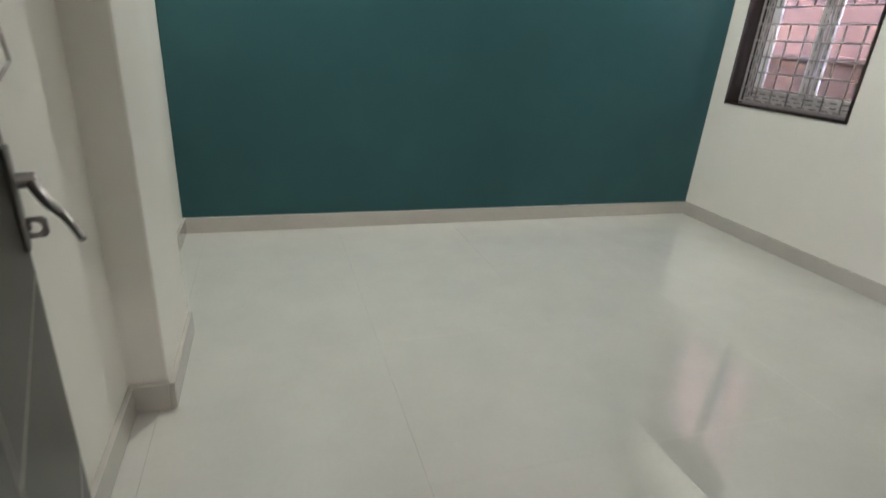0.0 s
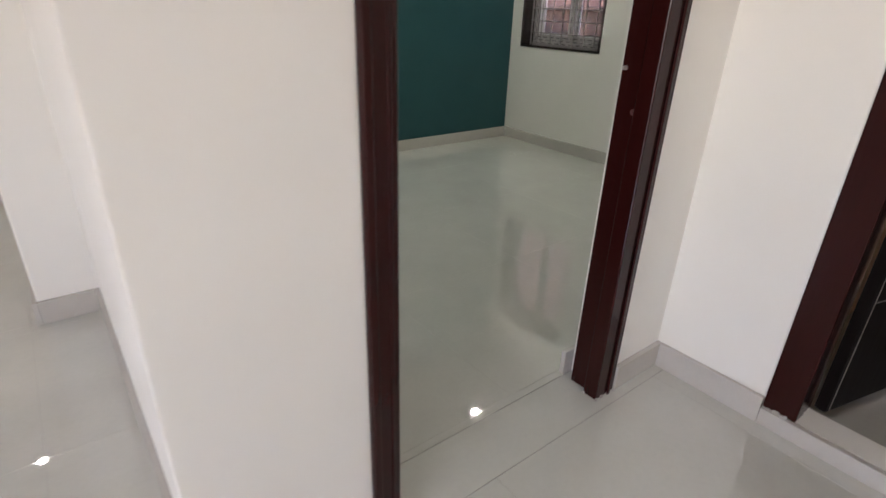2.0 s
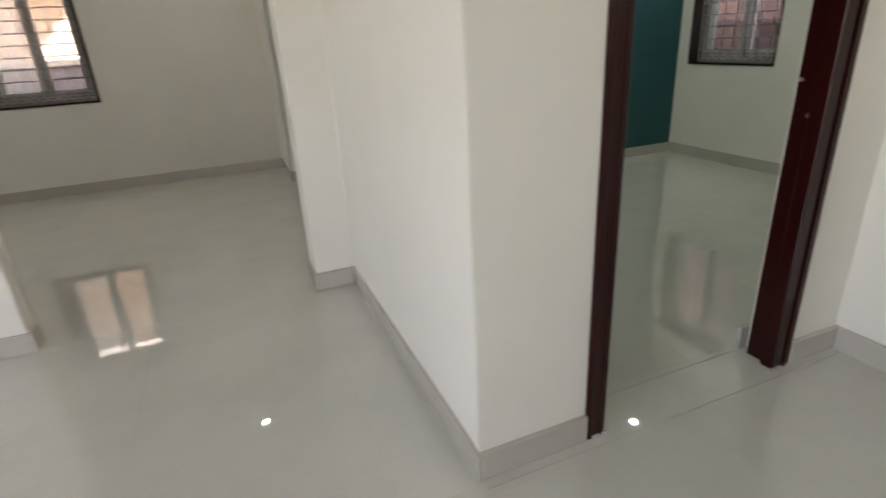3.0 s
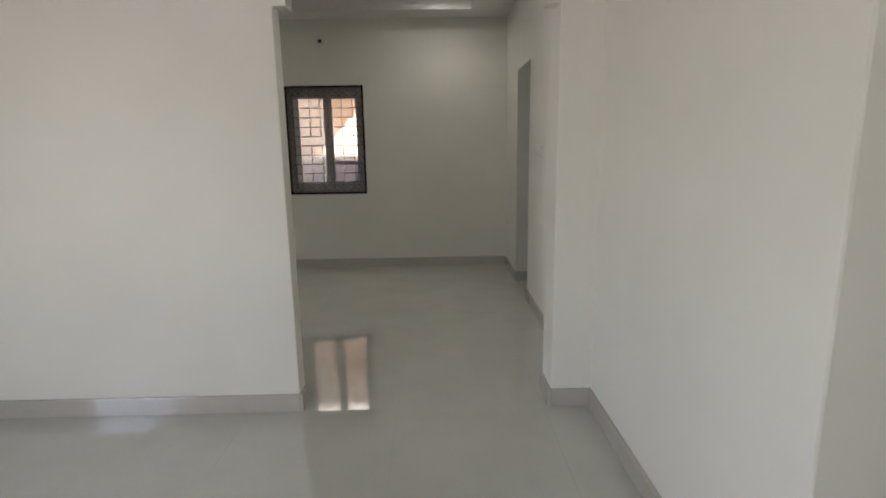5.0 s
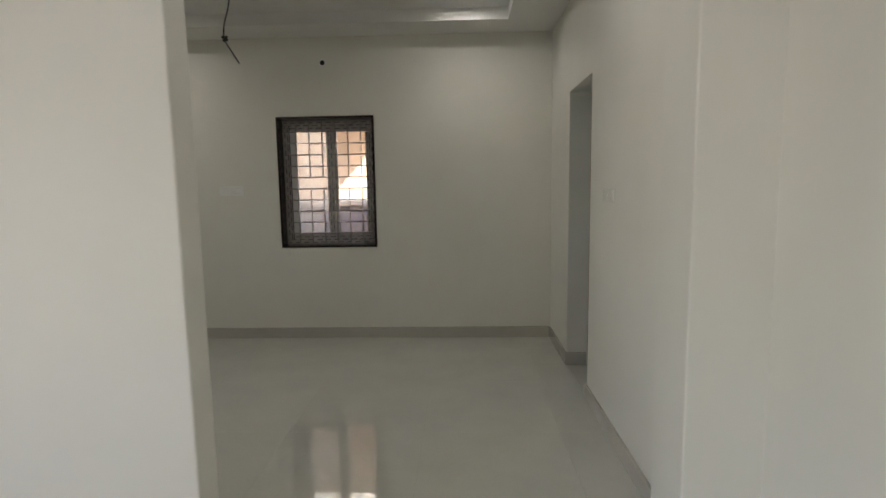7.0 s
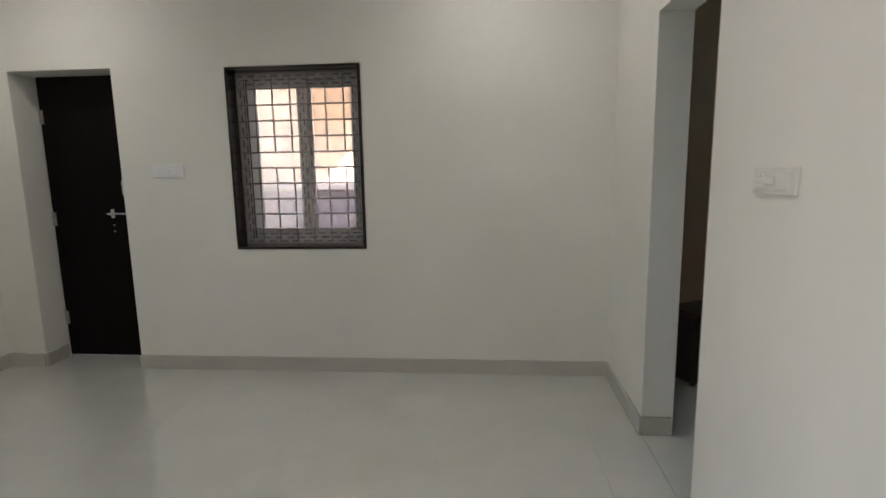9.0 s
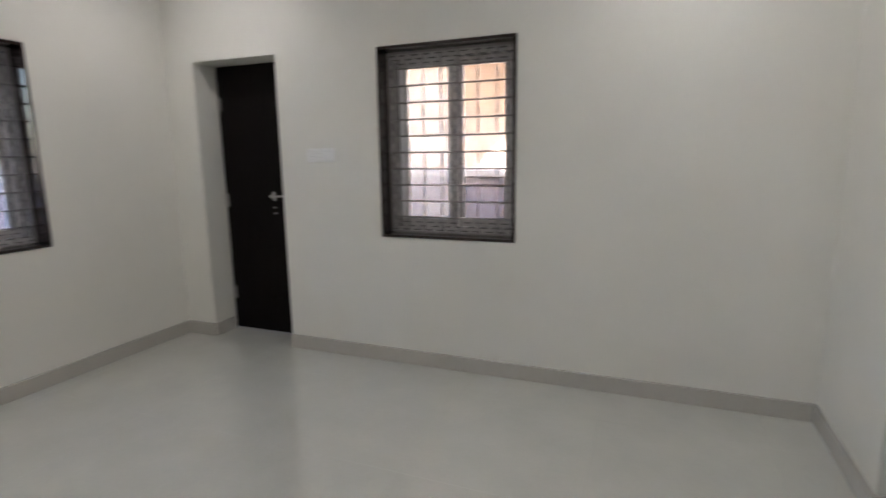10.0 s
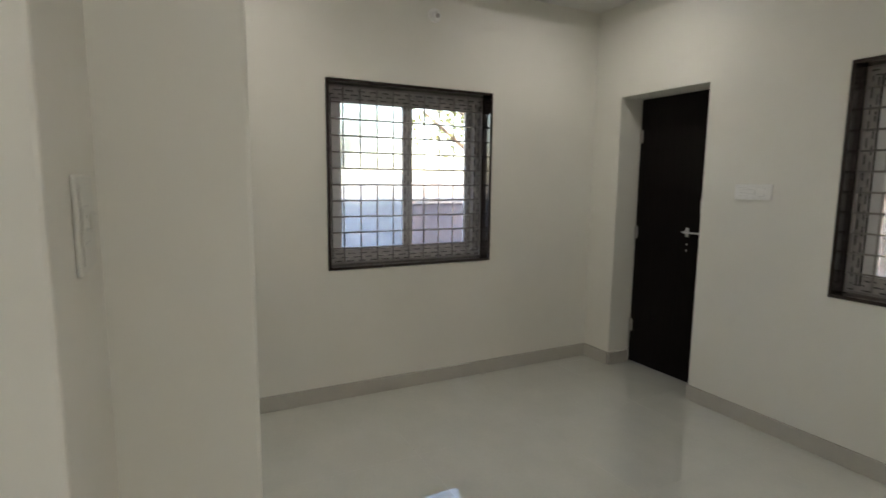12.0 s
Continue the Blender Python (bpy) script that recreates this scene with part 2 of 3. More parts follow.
def part(name, bm, mat, parent=None, label="", smooth=False):
    me = bpy.data.meshes.new(name)
    bmesh.ops.recalc_face_normals(bm, faces=bm.faces)
    for f in bm.faces:
        f.smooth = smooth
    bm.to_mesh(me)
    bm.free()
    me.materials.append(mat)
    ob = new(name, me)
    if parent is not None:
        ob.parent = parent
    if label:
        ob["label"] = label
    return ob


def holder(name, m=None):
    ob = new(name)
    if m is not None:
        ob.matrix_basis = m
    return ob


def rounded(ob, width=0.006, seg=2):
    mod = ob.modifiers.new("worn_edge", "BEVEL")
    mod.width, mod.segments, mod.limit_method, mod.angle_limit = width, seg, "ANGLE", radians(40)
    return ob


def slab(cells_u, cells_z, holes, c0, c1, axis):
    """A wall as one closed skin: u along it, z up, c0..c1 its thickness; holes are (u0, u1, z0, z1)."""
    us = sorted({*cells_u, *(h[0] for h in holes), *(h[1] for h in holes)})
    zs = sorted({*cells_z, *(h[2] for h in holes), *(h[3] for h in holes)})
    us = [u for u in us if cells_u[0] <= u <= cells_u[1]]
    zs = [z for z in zs if cells_z[0] <= z <= cells_z[1]]

    def solid(i, j):
        if not (0 <= i < len(us) - 1 and 0 <= j < len(zs) - 1):
            return False
        cu, cz = (us[i] + us[i + 1]) / 2, (zs[j] + zs[j + 1]) / 2
        return not any(h[0] < cu < h[1] and h[2] < cz < h[3] for h in holes)

    bm, seen = bmesh.new(), {}

    def vert(u, c, z):
        key = (round(u, 5), round(c, 5), round(z, 5))
        if key not in seen:
            seen[key] = bm.verts.new((u, c, z) if axis == "x" else (c, u, z))
        return seen[key]

    for i in range(len(us) - 1):
        for j in range(len(zs) - 1):
            if not solid(i, j):
                continue
            a, b_, lo, hi = us[i], us[i + 1], zs[j], zs[j + 1]
            for c in (c0, c1):
                bm.faces.new([vert(a, c, lo), vert(b_, c, lo), vert(b_, c, hi), vert(a, c, hi)])
            for di, dj, p, q in ((-1, 0, (a, lo), (a, hi)), (1, 0, (b_, lo), (b_, hi)), (0, -1, (a, lo), (b_, lo)), (0, 1, (a, hi), (b_, hi))):
                if not solid(i + di, j + dj):
                    bm.faces.new([vert(p[0], c0, p[1]), vert(q[0], c0, q[1]), vert(q[0], c1, q[1]), vert(p[0], c1, p[1])])
    return bm


def wall(name, axis, u0, u1, c0, c1, holes=(), z0=-0.15, z1=3.0, mat=None, label="off-white painted plaster wall", edge=0.006):
    ob = part(name, slab((u0, u1), (z0, z1), list(holes), c0, c1, axis), mat or WALL)
    rounded(ob, edge)
    return tagged(ob, label, "wall", "", "structure")


# ---- floor base and ceilings ----
X_W, X_E, Y_S, Y_N = -5.29, 2.975, -3.2, 5.928
base = part("floor", box(bmesh.new(), X_W - 0.2, X_E + 0.2, Y_S - 0.2, Y_N + 0.25, -0.15, -0.0025), GROUT)
tagged(base, "polished pale grey vitrified tile floor with hairline joints", "floor", "", "structure")


def ceiling_panel(name, x0, x1, y0, y1, z, label):
    ob = part(name, box(bmesh.new(), x0, x1, y0, y1, z, z + 0.1), CEILING)
    return tagged(ob, label, "ceiling", "", "structure")


# the far room's ceiling: a lower border around a shallow recess
RX0, RX1, RY0, RY1 = -4.86, -1.345, 2.9, 5.556
bmc = slab((X_W, -0.917), (2.53, Y_N), [(RX0, RX1, RY0, RY1)], 0.0, 0.12, "x")
bmc.transform(Matrix(((1, 0, 0, 0), (0, 0, 1, 0), (0, 1, 0, CEIL), (0, 0, 0, 1))))
border = part("ceiling_border", bmc, CEILING)
tagged(border, "white gypsum ceiling border around a shallow lit recess", "ceiling", "", "structure")
ceiling_panel("ceiling_recess", RX0 - 0.1, RX1 + 0.1, RY0 - 0.1, RY1 + 0.1, RECESS, "white recessed gypsum ceiling panel")
ceiling_panel("ceiling_bedroom", -0.924, X_E, 0.78, 4.19, RECESS, "plain white bedroom ceiling")
ceiling_panel("ceiling_hall", X_W, 2.2, Y_S, 2.53, 2.95, "plain white hall ceiling")
ceiling_panel("ceiling_store", -0.917, 1.2, 4.2, 7.0, 2.95, "plain store room ceiling")

# ---- walls ----
W2 = (-3.461, -2.549, 0.878, 2.097)
W3 = (3.718, 4.948, 0.88, 2.104)
W0 = (2.933, 3.874, 0.903, 2.11)
D4 = (-5.008, -4.260, -0.15, 2.114)
D3 = (4.446, 5.133, -0.15, 2.13)
D1 = (-0.532, 0.452, -0.15, 2.10)
wall("wall_north", "x", X_W - 0.1, -0.84, Y_N, Y_N + 0.235, [W2, D4])
wall("wall_west", "y", 2.4, Y_N + 0.225, X_W - 0.22, X_W, [W3])
wall("wall_east", "y", 4.19, Y_N + 0.225, -0.917, -0.755, [D3], edge=0.0006)
wall("wall_east_lower", "y", 2.56, 4.19, -0.917, -0.80, edge=0.0006)
wall("wall_hall_east", "y", 0.78, 2.56, -0.924, -0.80, edge=0.0006)
wall("wall_bedroom_south", "x", -0.80, 3.2, 0.78, 0.93, [D1], edge=0.0006)
wall("wall_teal", "x", -0.80, 3.2, 4.01, 4.19, mat=TEAL, label="deep teal painted bedroom wall")
wall("wall_bedroom_east", "y", 0.90, 4.10, X_E, X_E + 0.22, [W0])
TD = (-0.436, 0.384, 0.062, 2.16)
wall("wall_lobby_east", "y", -1.30, 0.84, 0.728, 0.85, [TD])
wall("wall_lobby_south", "x", -0.924, 0.85, -1.37, -1.25)
wall("wall_hall_east_lower", "y", Y_S, -1.37, -0.924, -0.80)
# the opening is unseen, added to go with the hall's fill lamp
wall("wall_hall_west", "y", Y_S, 2.4, X_W - 0.22, X_W, [(-2.6, 0.0, -0.15, 2.15)])
wall("wall_hall_south", "x", X_W - 0.2, -0.80, Y_S - 0.2, Y_S)
# column in the bedroom's west wall, and the pier of the far room's arch wall
col = part("column_bedroom", box(bmesh.new(), -0.801, -0.630, 2.31, 2.79, 0, RECESS), WALL)
tagged(rounded(col, 0.008), "off-white painted column standing proud of the wall", "column", "", "structure")
lining = part("wall_bedroom_west", box(bmesh.new(), -0.801, -0.752, 0.93, 2.31, -0.01, RECESS), WALL)
tagged(lining, "off-white painted bedroom wall beside the column", "wall", "", "structure")
pier = part("column_room", box(bmesh.new(), -3.50, -3.035, 2.53, 2.975, 0, CEIL), WALL)
tagged(rounded(pier, 0.01, 3), "off-white painted column against the arch wall", "column", "", "structure")
thick = part("wall_arch_backing", box(bmesh.new(), X_W, -2.615, 2.53, 2.72, 0, CEIL), WALL)
tagged(rounded(thick), "off-white painted thicker stretch of the arch wall", "wall", "", "structure")
pil = part("pilaster", box(bmesh.new(), -1.142, -0.917, 2.41, 2.64, 0, 2.95), WALL)
tagged(rounded(pil, 0.005), "off-white painted pilaster beside the arch", "pilaster", "", "structure")


def arch_wall():
    """Wall with an open archway whose head is cut in stepped and rounded lobes."""
    x0, x1, mid = -2.514, -1.138, -1.826
    half = [(x0, 0.0), (x0, 2.075), (x0 + 0.066, 2.075), (x0 + 0.066, 2.137)]
    # an ogee: a lobe that hangs down, then a hollow that sweeps up to the next step
    bx, bz = x0 + 0.066, 2.137
    half += [(bx + 0.11 * math.sin(a), bz + 0.075 * (1 - math.cos(a)) - 0.006 * math.sin(2 * a)) for a in [radians(8 * k) for k in range(1, 11)]]
    ex, ez = half[-1]
    half += [(ex + 0.13 * (1 - math.cos(a)), ez + 0.10 * math.sin(a)) for a in [radians(9 * k) for k in range(1, 11)]]
    ex, ez = half[-1]
    half += [(x0 + 0.345, ez), (x0 + 0.345, ez + 0.05)]
    r2 = mid - (x0 + 0.40)
    half += [(x0 + 0.40 + r2 * (1 - math.cos(a)), ez + 0.05 + 0.16 * math.sin(a)) for a in [radians(9 * k) for k in range(1, 11)]]
    other = [(2 * mid - x, z) for x, z in reversed(half[:-1])]
    outline = [(X_W, 0.0)] + half + other + [(-0.924, 0.0), (-0.924, 2.95), (X_W, 2.95)]
    bm = bmesh.new()
    front = [bm.verts.new((x, 2.415, z)) for x, z in outline]
    back = [bm.verts.new((x, 2.53, z)) for x, z in outline]
    bm.faces.new(front)
    bm.faces.new(back[::-1])
    n = len(outline)
    for i in range(n):
        j = (i + 1) % n
        bm.faces.new([front[i], back[i], back[j], front[j]])
    ob = part("wall_arch", bm, WALL)
    rounded(ob, 0.005)
    return tagged(ob, "off-white wall with a stepped and lobed open archway", "wall", "", "structure")


arch_wall()


# ---- skirting ----
def skirting(x0, y0, x1, y1, side, h=0.10, t=0.018):
    """A run of skirting tile along a wall face from one point to another; side is the way it stands out."""
    d = Vector((x1 - x0, y1 - y0, 0)).normalized() * 0.0003
    n = Vector((side[0], side[1], 0)) * t
    a, b_ = Vector((x0, y0, 0)) + d, Vector((x1, y1, 0)) - d
    bm = prism(bmesh.new(), [(c.x, c.y) for c in (a, b_, b_ + n, a + n)], 0.0, h)
    ob = part("baseboard", bm, SKIRT)
    rounded(ob, 0.0025, 2)
    return tagged(ob, "pale grey tile skirting along the wall foot", "baseboard", "", "structure")


T = 0.018
skirting(-4.260, Y_N, -0.917, Y_N, (0, -1))
skirting(X_W, Y_N, -5.008, Y_N, (0, -1))
skirting(-5.008, Y_N, -5.008, Y_N + 0.2, (1, 0))
skirting(X_W, 2.72, X_W, Y_N - T, (1, 0))
skirting(-0.917, 5.133, -0.917, Y_N - T, (-1, 0))
skirting(-0.917 - T, 5.133, -0.765, 5.133, (0, -1))
skirting(-0.917, 2.64, -0.917, 4.446, (-1, 0))
skirting(-1.142, 2.41 - T, -1.142, 2.64, (-1, 0))
skirting(-1.142, 2.41, -0.924 - T, 2.41, (0, -1))
skirting(-0.924, 0.78 - T, -0.924, 2.41, (-1, 0))
skirting(-0.924, 0.78, -0.532, 0.78, (0, -1))
skirting(0.452, 0.78, 0.728, 0.78, (0, -1))
skirting(0.728, 0.384, 0.728, 0.78 - T, (-1, 0))
skirting(0.728, -0.436, 0.728, 0.384, (-1, 0), 0.062)
skirting(0.728, -1.25, 0.728, -0.436, (-1, 0))
skirting(X_W, 2.415, -2.514, 2.415, (0, -1))
skirting(-2.514, 2.415 - T, -2.514, 2.53, (1, 0))
skirting(-0.80, 4.01, X_E, 4.01, (0, -1))
skirting(X_E, 0.93, X_E, 4.01 - T, (-1, 0))
skirting(-0.80, 2.79, -0.80, 4.01 - T, (1, 0))
skirting(-0.630, 2.31 - T, -0.630, 2.79, (1, 0))
skirting(-0.752, 2.31, -0.630, 2.31, (0, -1))
skirting(-0.752, 0.93, -0.752, 2.31 - T, (1, 0))
skirting(0.368, 0.93, X_E, 0.93, (0, 1))
skirting(-2.615, 2.72, -3.035, 2.72, (0, 1))


# ---- windows ----
def window(name, m, width, z0, z1, columns, label, hazy):
    """A window seen from the room: x along the wall, y outwards, the origin under its left end."""
    top = holder(name, m)
    tagged(top, label, "window", "", "structure")
    g = 0.019
    fy0, fy1, f = 0.150, 0.222, 0.066
    part("sill", box(bmesh.new(), 0, width, -0.006, fy0, z0, z0 + g, 0.003), GRANITE, top, "polished dark granite sill")
    part("head", box(bmesh.new(), 0, width, -0.006, fy0, z1 - g, z1, 0.003), GRANITE, top)
    part("jamb", box(bmesh.new(), 0, g, -0.006, fy0, z0 + g, z1 - g, 0.003), GRANITE, top)
    part("jamb", box(bmesh.new(), width - g, width, -0.006, fy0, z0 + g, z1 - g, 0.003), GRANITE, top)
    # steel safety grill, with one open row across its middle
    a, b_, lo, hi = g + 0.004, width - g - 0.004, z0 + g + 0.004, z1 - g - 0.004
    gy, r, e = 0.108, 0.0055, 0.012
    rails = bmesh.new()
    for x0, x1, zz0, zz1 in ((a, b_, lo, lo + e), (a, b_, hi - e, hi), (a, a + e, lo + e, hi - e), (b_ - e, b_, lo + e, hi - e)):
        box(rails, x0, x1, gy - 0.006, gy + 0.006, zz0, zz1, 0.001)
    grill = part("grill_frame", rails, GRILL, top, "grey enamelled steel grill")
    rows = 11
    zs = [lo + (hi - lo) * k / rows for k in range(1, rows)]
    for z in zs:
        part("grill_bar", cyl(bmesh.new(), (a, gy - 0.005, z), (b_, gy - 0.005, z), r, 8), GRILL, grill, smooth=True)
    gap = 4
    for k in range(1, columns):
        x = a + (b_ - a) * k / columns
        part("grill_rod", cyl(bmesh.new(), (x, gy + 0.005, lo), (x, gy + 0.005, zs[gap]), r, 8), GRILL, grill, smooth=True)
        part("grill_rod", cyl(bmesh.new(), (x, gy + 0.005, zs[gap + 1]), (x, gy + 0.005, hi), r, 8), GRILL, grill, smooth=True)
    # sliding sashes in protective film
    frame_ob = part("window_frame", box(bmesh.new(), 0, width, fy0, fy1, z0, z0 + f, 0.003), FILM_H, top, "window frame in printed grey film")
    part("frame_head", box(bmesh.new(), 0, width, fy0, fy1, z1 - f, z1, 0.003), FILM_H, frame_ob)
    part("frame_side", box(bmesh.new(), 0, f, fy0, fy1, z0 + f, z1 - f, 0.003), FILM_V, frame_ob)
    part("frame_side", box(bmesh.new(), width - f, width, fy0, fy1, z0 + f, z1 - f, 0.003), FILM_V, frame_ob)
    mid, s = width / 2, 0.056
    zb, zt = z0 + f - 0.010, z1 - f + 0.010
    # black strip for the shade between frame and sash, slid a little way off
    part("gap_shade", box(bmesh.new(), f - 0.002, f + 0.010, fy0 + 0.010, fy0 + 0.012, z0 + f, z1 - f), BLACK, frame_ob, "black strip for the shade in the sash gap")
    for k, (x0, x1, y0) in enumerate(((f + 0.008, mid + 0.034, fy0 + 0.006), (mid - 0.002, width - f + 0.012, fy0 + 0.042))):
        y1 = y0 + 0.026
        sash = part("sash", box(bmesh.new(), x0, x1, y0, y1, zb, zb + s, 0.003), FILM_H, top)
        part("sash_rail", box(bmesh.new(), x0, x1, y0, y1, zt - s, zt, 0.003), FILM_H, sash)
        part("sash_stile", box(bmesh.new(), x0, x0 + s, y0, y1, zb + s, zt - s, 0.003), UPVC, sash, "white sash stile")
        part("sash_stile", box(bmesh.new(), x1 - s, x1, y0, y1, zb + s, zt - s, 0.003), FILM_V, sash)
        if k:
            part("film_strip", box(bmesh.new(), x0 + 0.034, x0 + s + 0.004, y0 - 0.002, y0 + 0.004, zb + s, zt - s), FILM_V, sash, "strip of printed grey film")
        beads = bmesh.new()
        for p0, p1, q0, q1 in ((x0 + s, x1 - s, zb + s, zb + s + 0.008), (x0 + s, x1 - s, zt - s - 0.008, zt - s),
                               (x0 + s, x0 + s + 0.008, zb + s + 0.008, zt - s - 0.008), (x1 - s - 0.008, x1 - s, zb + s + 0.008, zt - s - 0.008)):
            box(beads, p0, p1, y0 + 0.002, y1 - 0.002, q0, q1)
        part("sash_bead", beads, UPVC, sash, "white glazing bead")
        pane = part("pane", box(bmesh.new(), x0 + s + 0.002, x1 - s - 0.002, y0 + 0.011, y0 + 0.015, zb + s + 0.002, zt - s - 0.002), FROST if (k == 0 and hazy) else GLASS, sash)
        pane.visible_shadow = False
    return top


window("window_1", pose(W2[0], Y_N, 0), W2[1] - W2[0], W2[2], W2[3], 7, "granite-lined sliding window with a pale steel grill", True)
window("window_2", pose(X_W, W3[0], 0, 0, 0, 90), W3[1] - W3[0], W3[2], W3[3], 10, "wide granite-lined sliding window with a steel grill", True)
window("window_3", pose(X_E, W0[1], 0, 0, 0, -90), W0[1] - W0[0], W0[2], W0[3], 7, "bedroom granite-lined sliding window with a steel grill", False)


# ---- doors ----
def hinge(parent, x, y, z, h=0.10):
    bm = box(bmesh.new(), x - 0.014, x + 0.014, y - 0.004, y, z - h / 2, z + h / 2, 0.001)
    cyl(bm, (x + 0.016, y - 0.006, z - h / 2), (x + 0.016, y - 0.006, z + h / 2), 0.006, 8)
    return part("hinge", bm, STEEL, parent, "steel butt hinge")


def lever_handle(parent, x, y, z, way, out=-1, bow=0.095, drop=0.006, reach=0.15, mat=None):
    """Rose plate and lever on a leaf's face at y; way is the side that the lever points to."""
    mat = mat or STEEL
    bm = box(bmesh.new(), x - 0.02, x + 0.02, min(y, y + out * 0.008), max(y, y + out * 0.008), z - 0.085, z + 0.085, 0.003)
    plate = part("handle_plate", bm, mat, parent, "steel handle plate")
    bm = cyl(bmesh.new(), (x, y, z + 0.03), (x, y + out * 0.034, z + 0.03), 0.013, 14)
    curve = [(0.0, 0.026, 0.03)]
    for k in range(1, 7):
        f = k / 6
        curve.append((reach * f, 0.026 + (bow - 0.026) * f, 0.03 - (0.03 + drop) * (f + 0.10 * math.sin(2 * math.pi * f))))
    for k, (p, q) in enumerate(zip(curve, curve[1:])):
        cyl(bm, (x + way * p[0], y + out * p[1], z + p[2]), (x + way * q[0], y + out * q[1], z + q[2]), 0.0105 - 0.0009 * k, 12, 0.0105 - 0.0009 * (k + 1))
    part("lever", bm, mat, plate, "curved steel lever")
    cyl_bm = cyl(bmesh.new(), (x, y, z - 0.045), (x, y + out * 0.014, z - 0.045), 0.009, 10)
    part("keyhole", cyl_bm, mat, plate)
    return plate


# the far room's door, shut, set deep in its opening
door = holder("door_1", pose(0, 0, 0))
tagged(door, "closed dark brown flush door set deep in the wall", "door", "", "structure")
leaf = part("door_leaf", box(bmesh.new(), D4[0] + 0.012, D4[1] + 0.10, 6.145, 6.18, 0.012, D4[3] - 0.006, 0.002), DARKWOOD, door)
for hz in (1.83, 1.08, 0.315):
    hinge(door, -4.99, 6.145, hz)
# sliding bolt with two staples and a hanging hasp
al = cyl(bmesh.new(), (-4.545, 6.122, 1.118), (-4.27, 6.122, 1.118), 0.0065, 10)
for bx in (-4.515, -4.335):
    box(al, bx - 0.013, bx + 0.013, 6.137, 6.145, 1.085, 1.151, 0.002)
    box(al, bx - 0.006, bx + 0.006, 6.113, 6.138, 1.106, 1.130, 0.002)
aldrop = part("sliding_bolt", al, STEEL, door, "steel sliding bolt")
hb = box(bmesh.new(), -4.372, -4.352, 6.118, 6.124, 1.045, 1.118, 0.002)
cyl(hb, (-4.362, 6.106, 1.055), (-4.362, 6.120, 1.055), 0.008, 10)
part("hasp", hb, STEEL, aldrop)
for sz in (1.03, 0.985):
    part("screw", cyl(bmesh.new(), (-4.515, 6.141, sz), (-4.515, 6.1452, sz), 0.006, 10), STEEL, door)
bolt_bm = box(bmesh.new(), -4.42, -4.38, 6.136, 6.145, 1.26, 1.36, 0.002)
cyl(bolt_bm, (-4.40, 6.13, 1.25), (-4.40, 6.13, 1.37), 0.007, 8)
part("bolt", bolt_bm, STEEL, door, "steel door bolt")
tb = box(bmesh.new(), -4.33, -4.29, 6.136, 6.145, 1.86, 2.04, 0.002)
cyl(tb, (-4.31, 6.13, 1.85), (-4.31, 6.13, 2.06), 0.006, 8)
part("tower_bolt", tb, STEEL, door, "steel tower bolt")
dfr = part("door_frame", box(bmesh.new(), D4[0] - 0.05, D4[1] + 0.16, 6.183, 6.25, 0, D4[3] + 0.05), DARKWOOD, door)


def framed_door(name, label, mx, width, height, depth, jl_w=0.10):
    """Door frame of two moulded jambs and a head, in the local frame x along, y into the opening."""
    top = holder(name, mx)
    tagged(top, label, "door frame", "", "structure")
    j = 0.10

    def jamb(x0, x1, inner, depth=depth):
        bm = box(bmesh.new(), x0, x1, -0.002, depth * 0.42, 0, height, 0.004, 2)
        a, b_ = (x0, x1 - 0.002) if inner > 0 else (x0 + 0.020, x1)
        box(bm, a, b_, depth * 0.42, depth, 0, height, 0.003, 2)
        # two raised beads down the face
        if inner < 0:
            box(bm, x1 - 0.041, x1 - 0.027, -0.010, -0.003, 0, height, 0.0033, 3)
        return part("jamb", bm, MAROON, top)

    left = jamb(0, jl_w, 1)
    right = jamb(width - j, width, -1, depth - 0.026)
    part("head", box(bmesh.new(), jl_w, width - j, -0.004, depth, height - j, height, 0.004, 2), MAROON, top)
    return top, left, right


fw = D1[1] - D1[0]
frame1, jl, jr = framed_door("door_2", "glossy maroon bedroom door frame with hinged open leaf", pose(D1[0], 0.770, 0), fw, 2.10, 0.150, 0.075)
# hinges on the left jamb, strike hardware on the right one
# the hinge side: a splayed dark stop, its face from q0 to q1
q0, q1 = Vector((0.079, 0.094)), Vector((0.108, 0.164))
stop = part("stop", prism(bmesh.new(), [(0.0, 0.066), (0.0695, 0.066), (q0.x, q0.y), (q1.x, q1.y), (0.0, q1.y)], 0, 2.0), DARKWOOD, jl, "dark hinge-side stop")
part("moulding", box(box(bmesh.new(), 0.001, 0.021, -0.008, -0.001, 0, 2.1, 0.003, 2), 0.050, 0.060, -0.005, -0.001, 0, 2.1, 0.002, 2), MAROON, jl)
sd = (q1 - q0).normalized()
sn = Vector((sd.y, -sd.x))
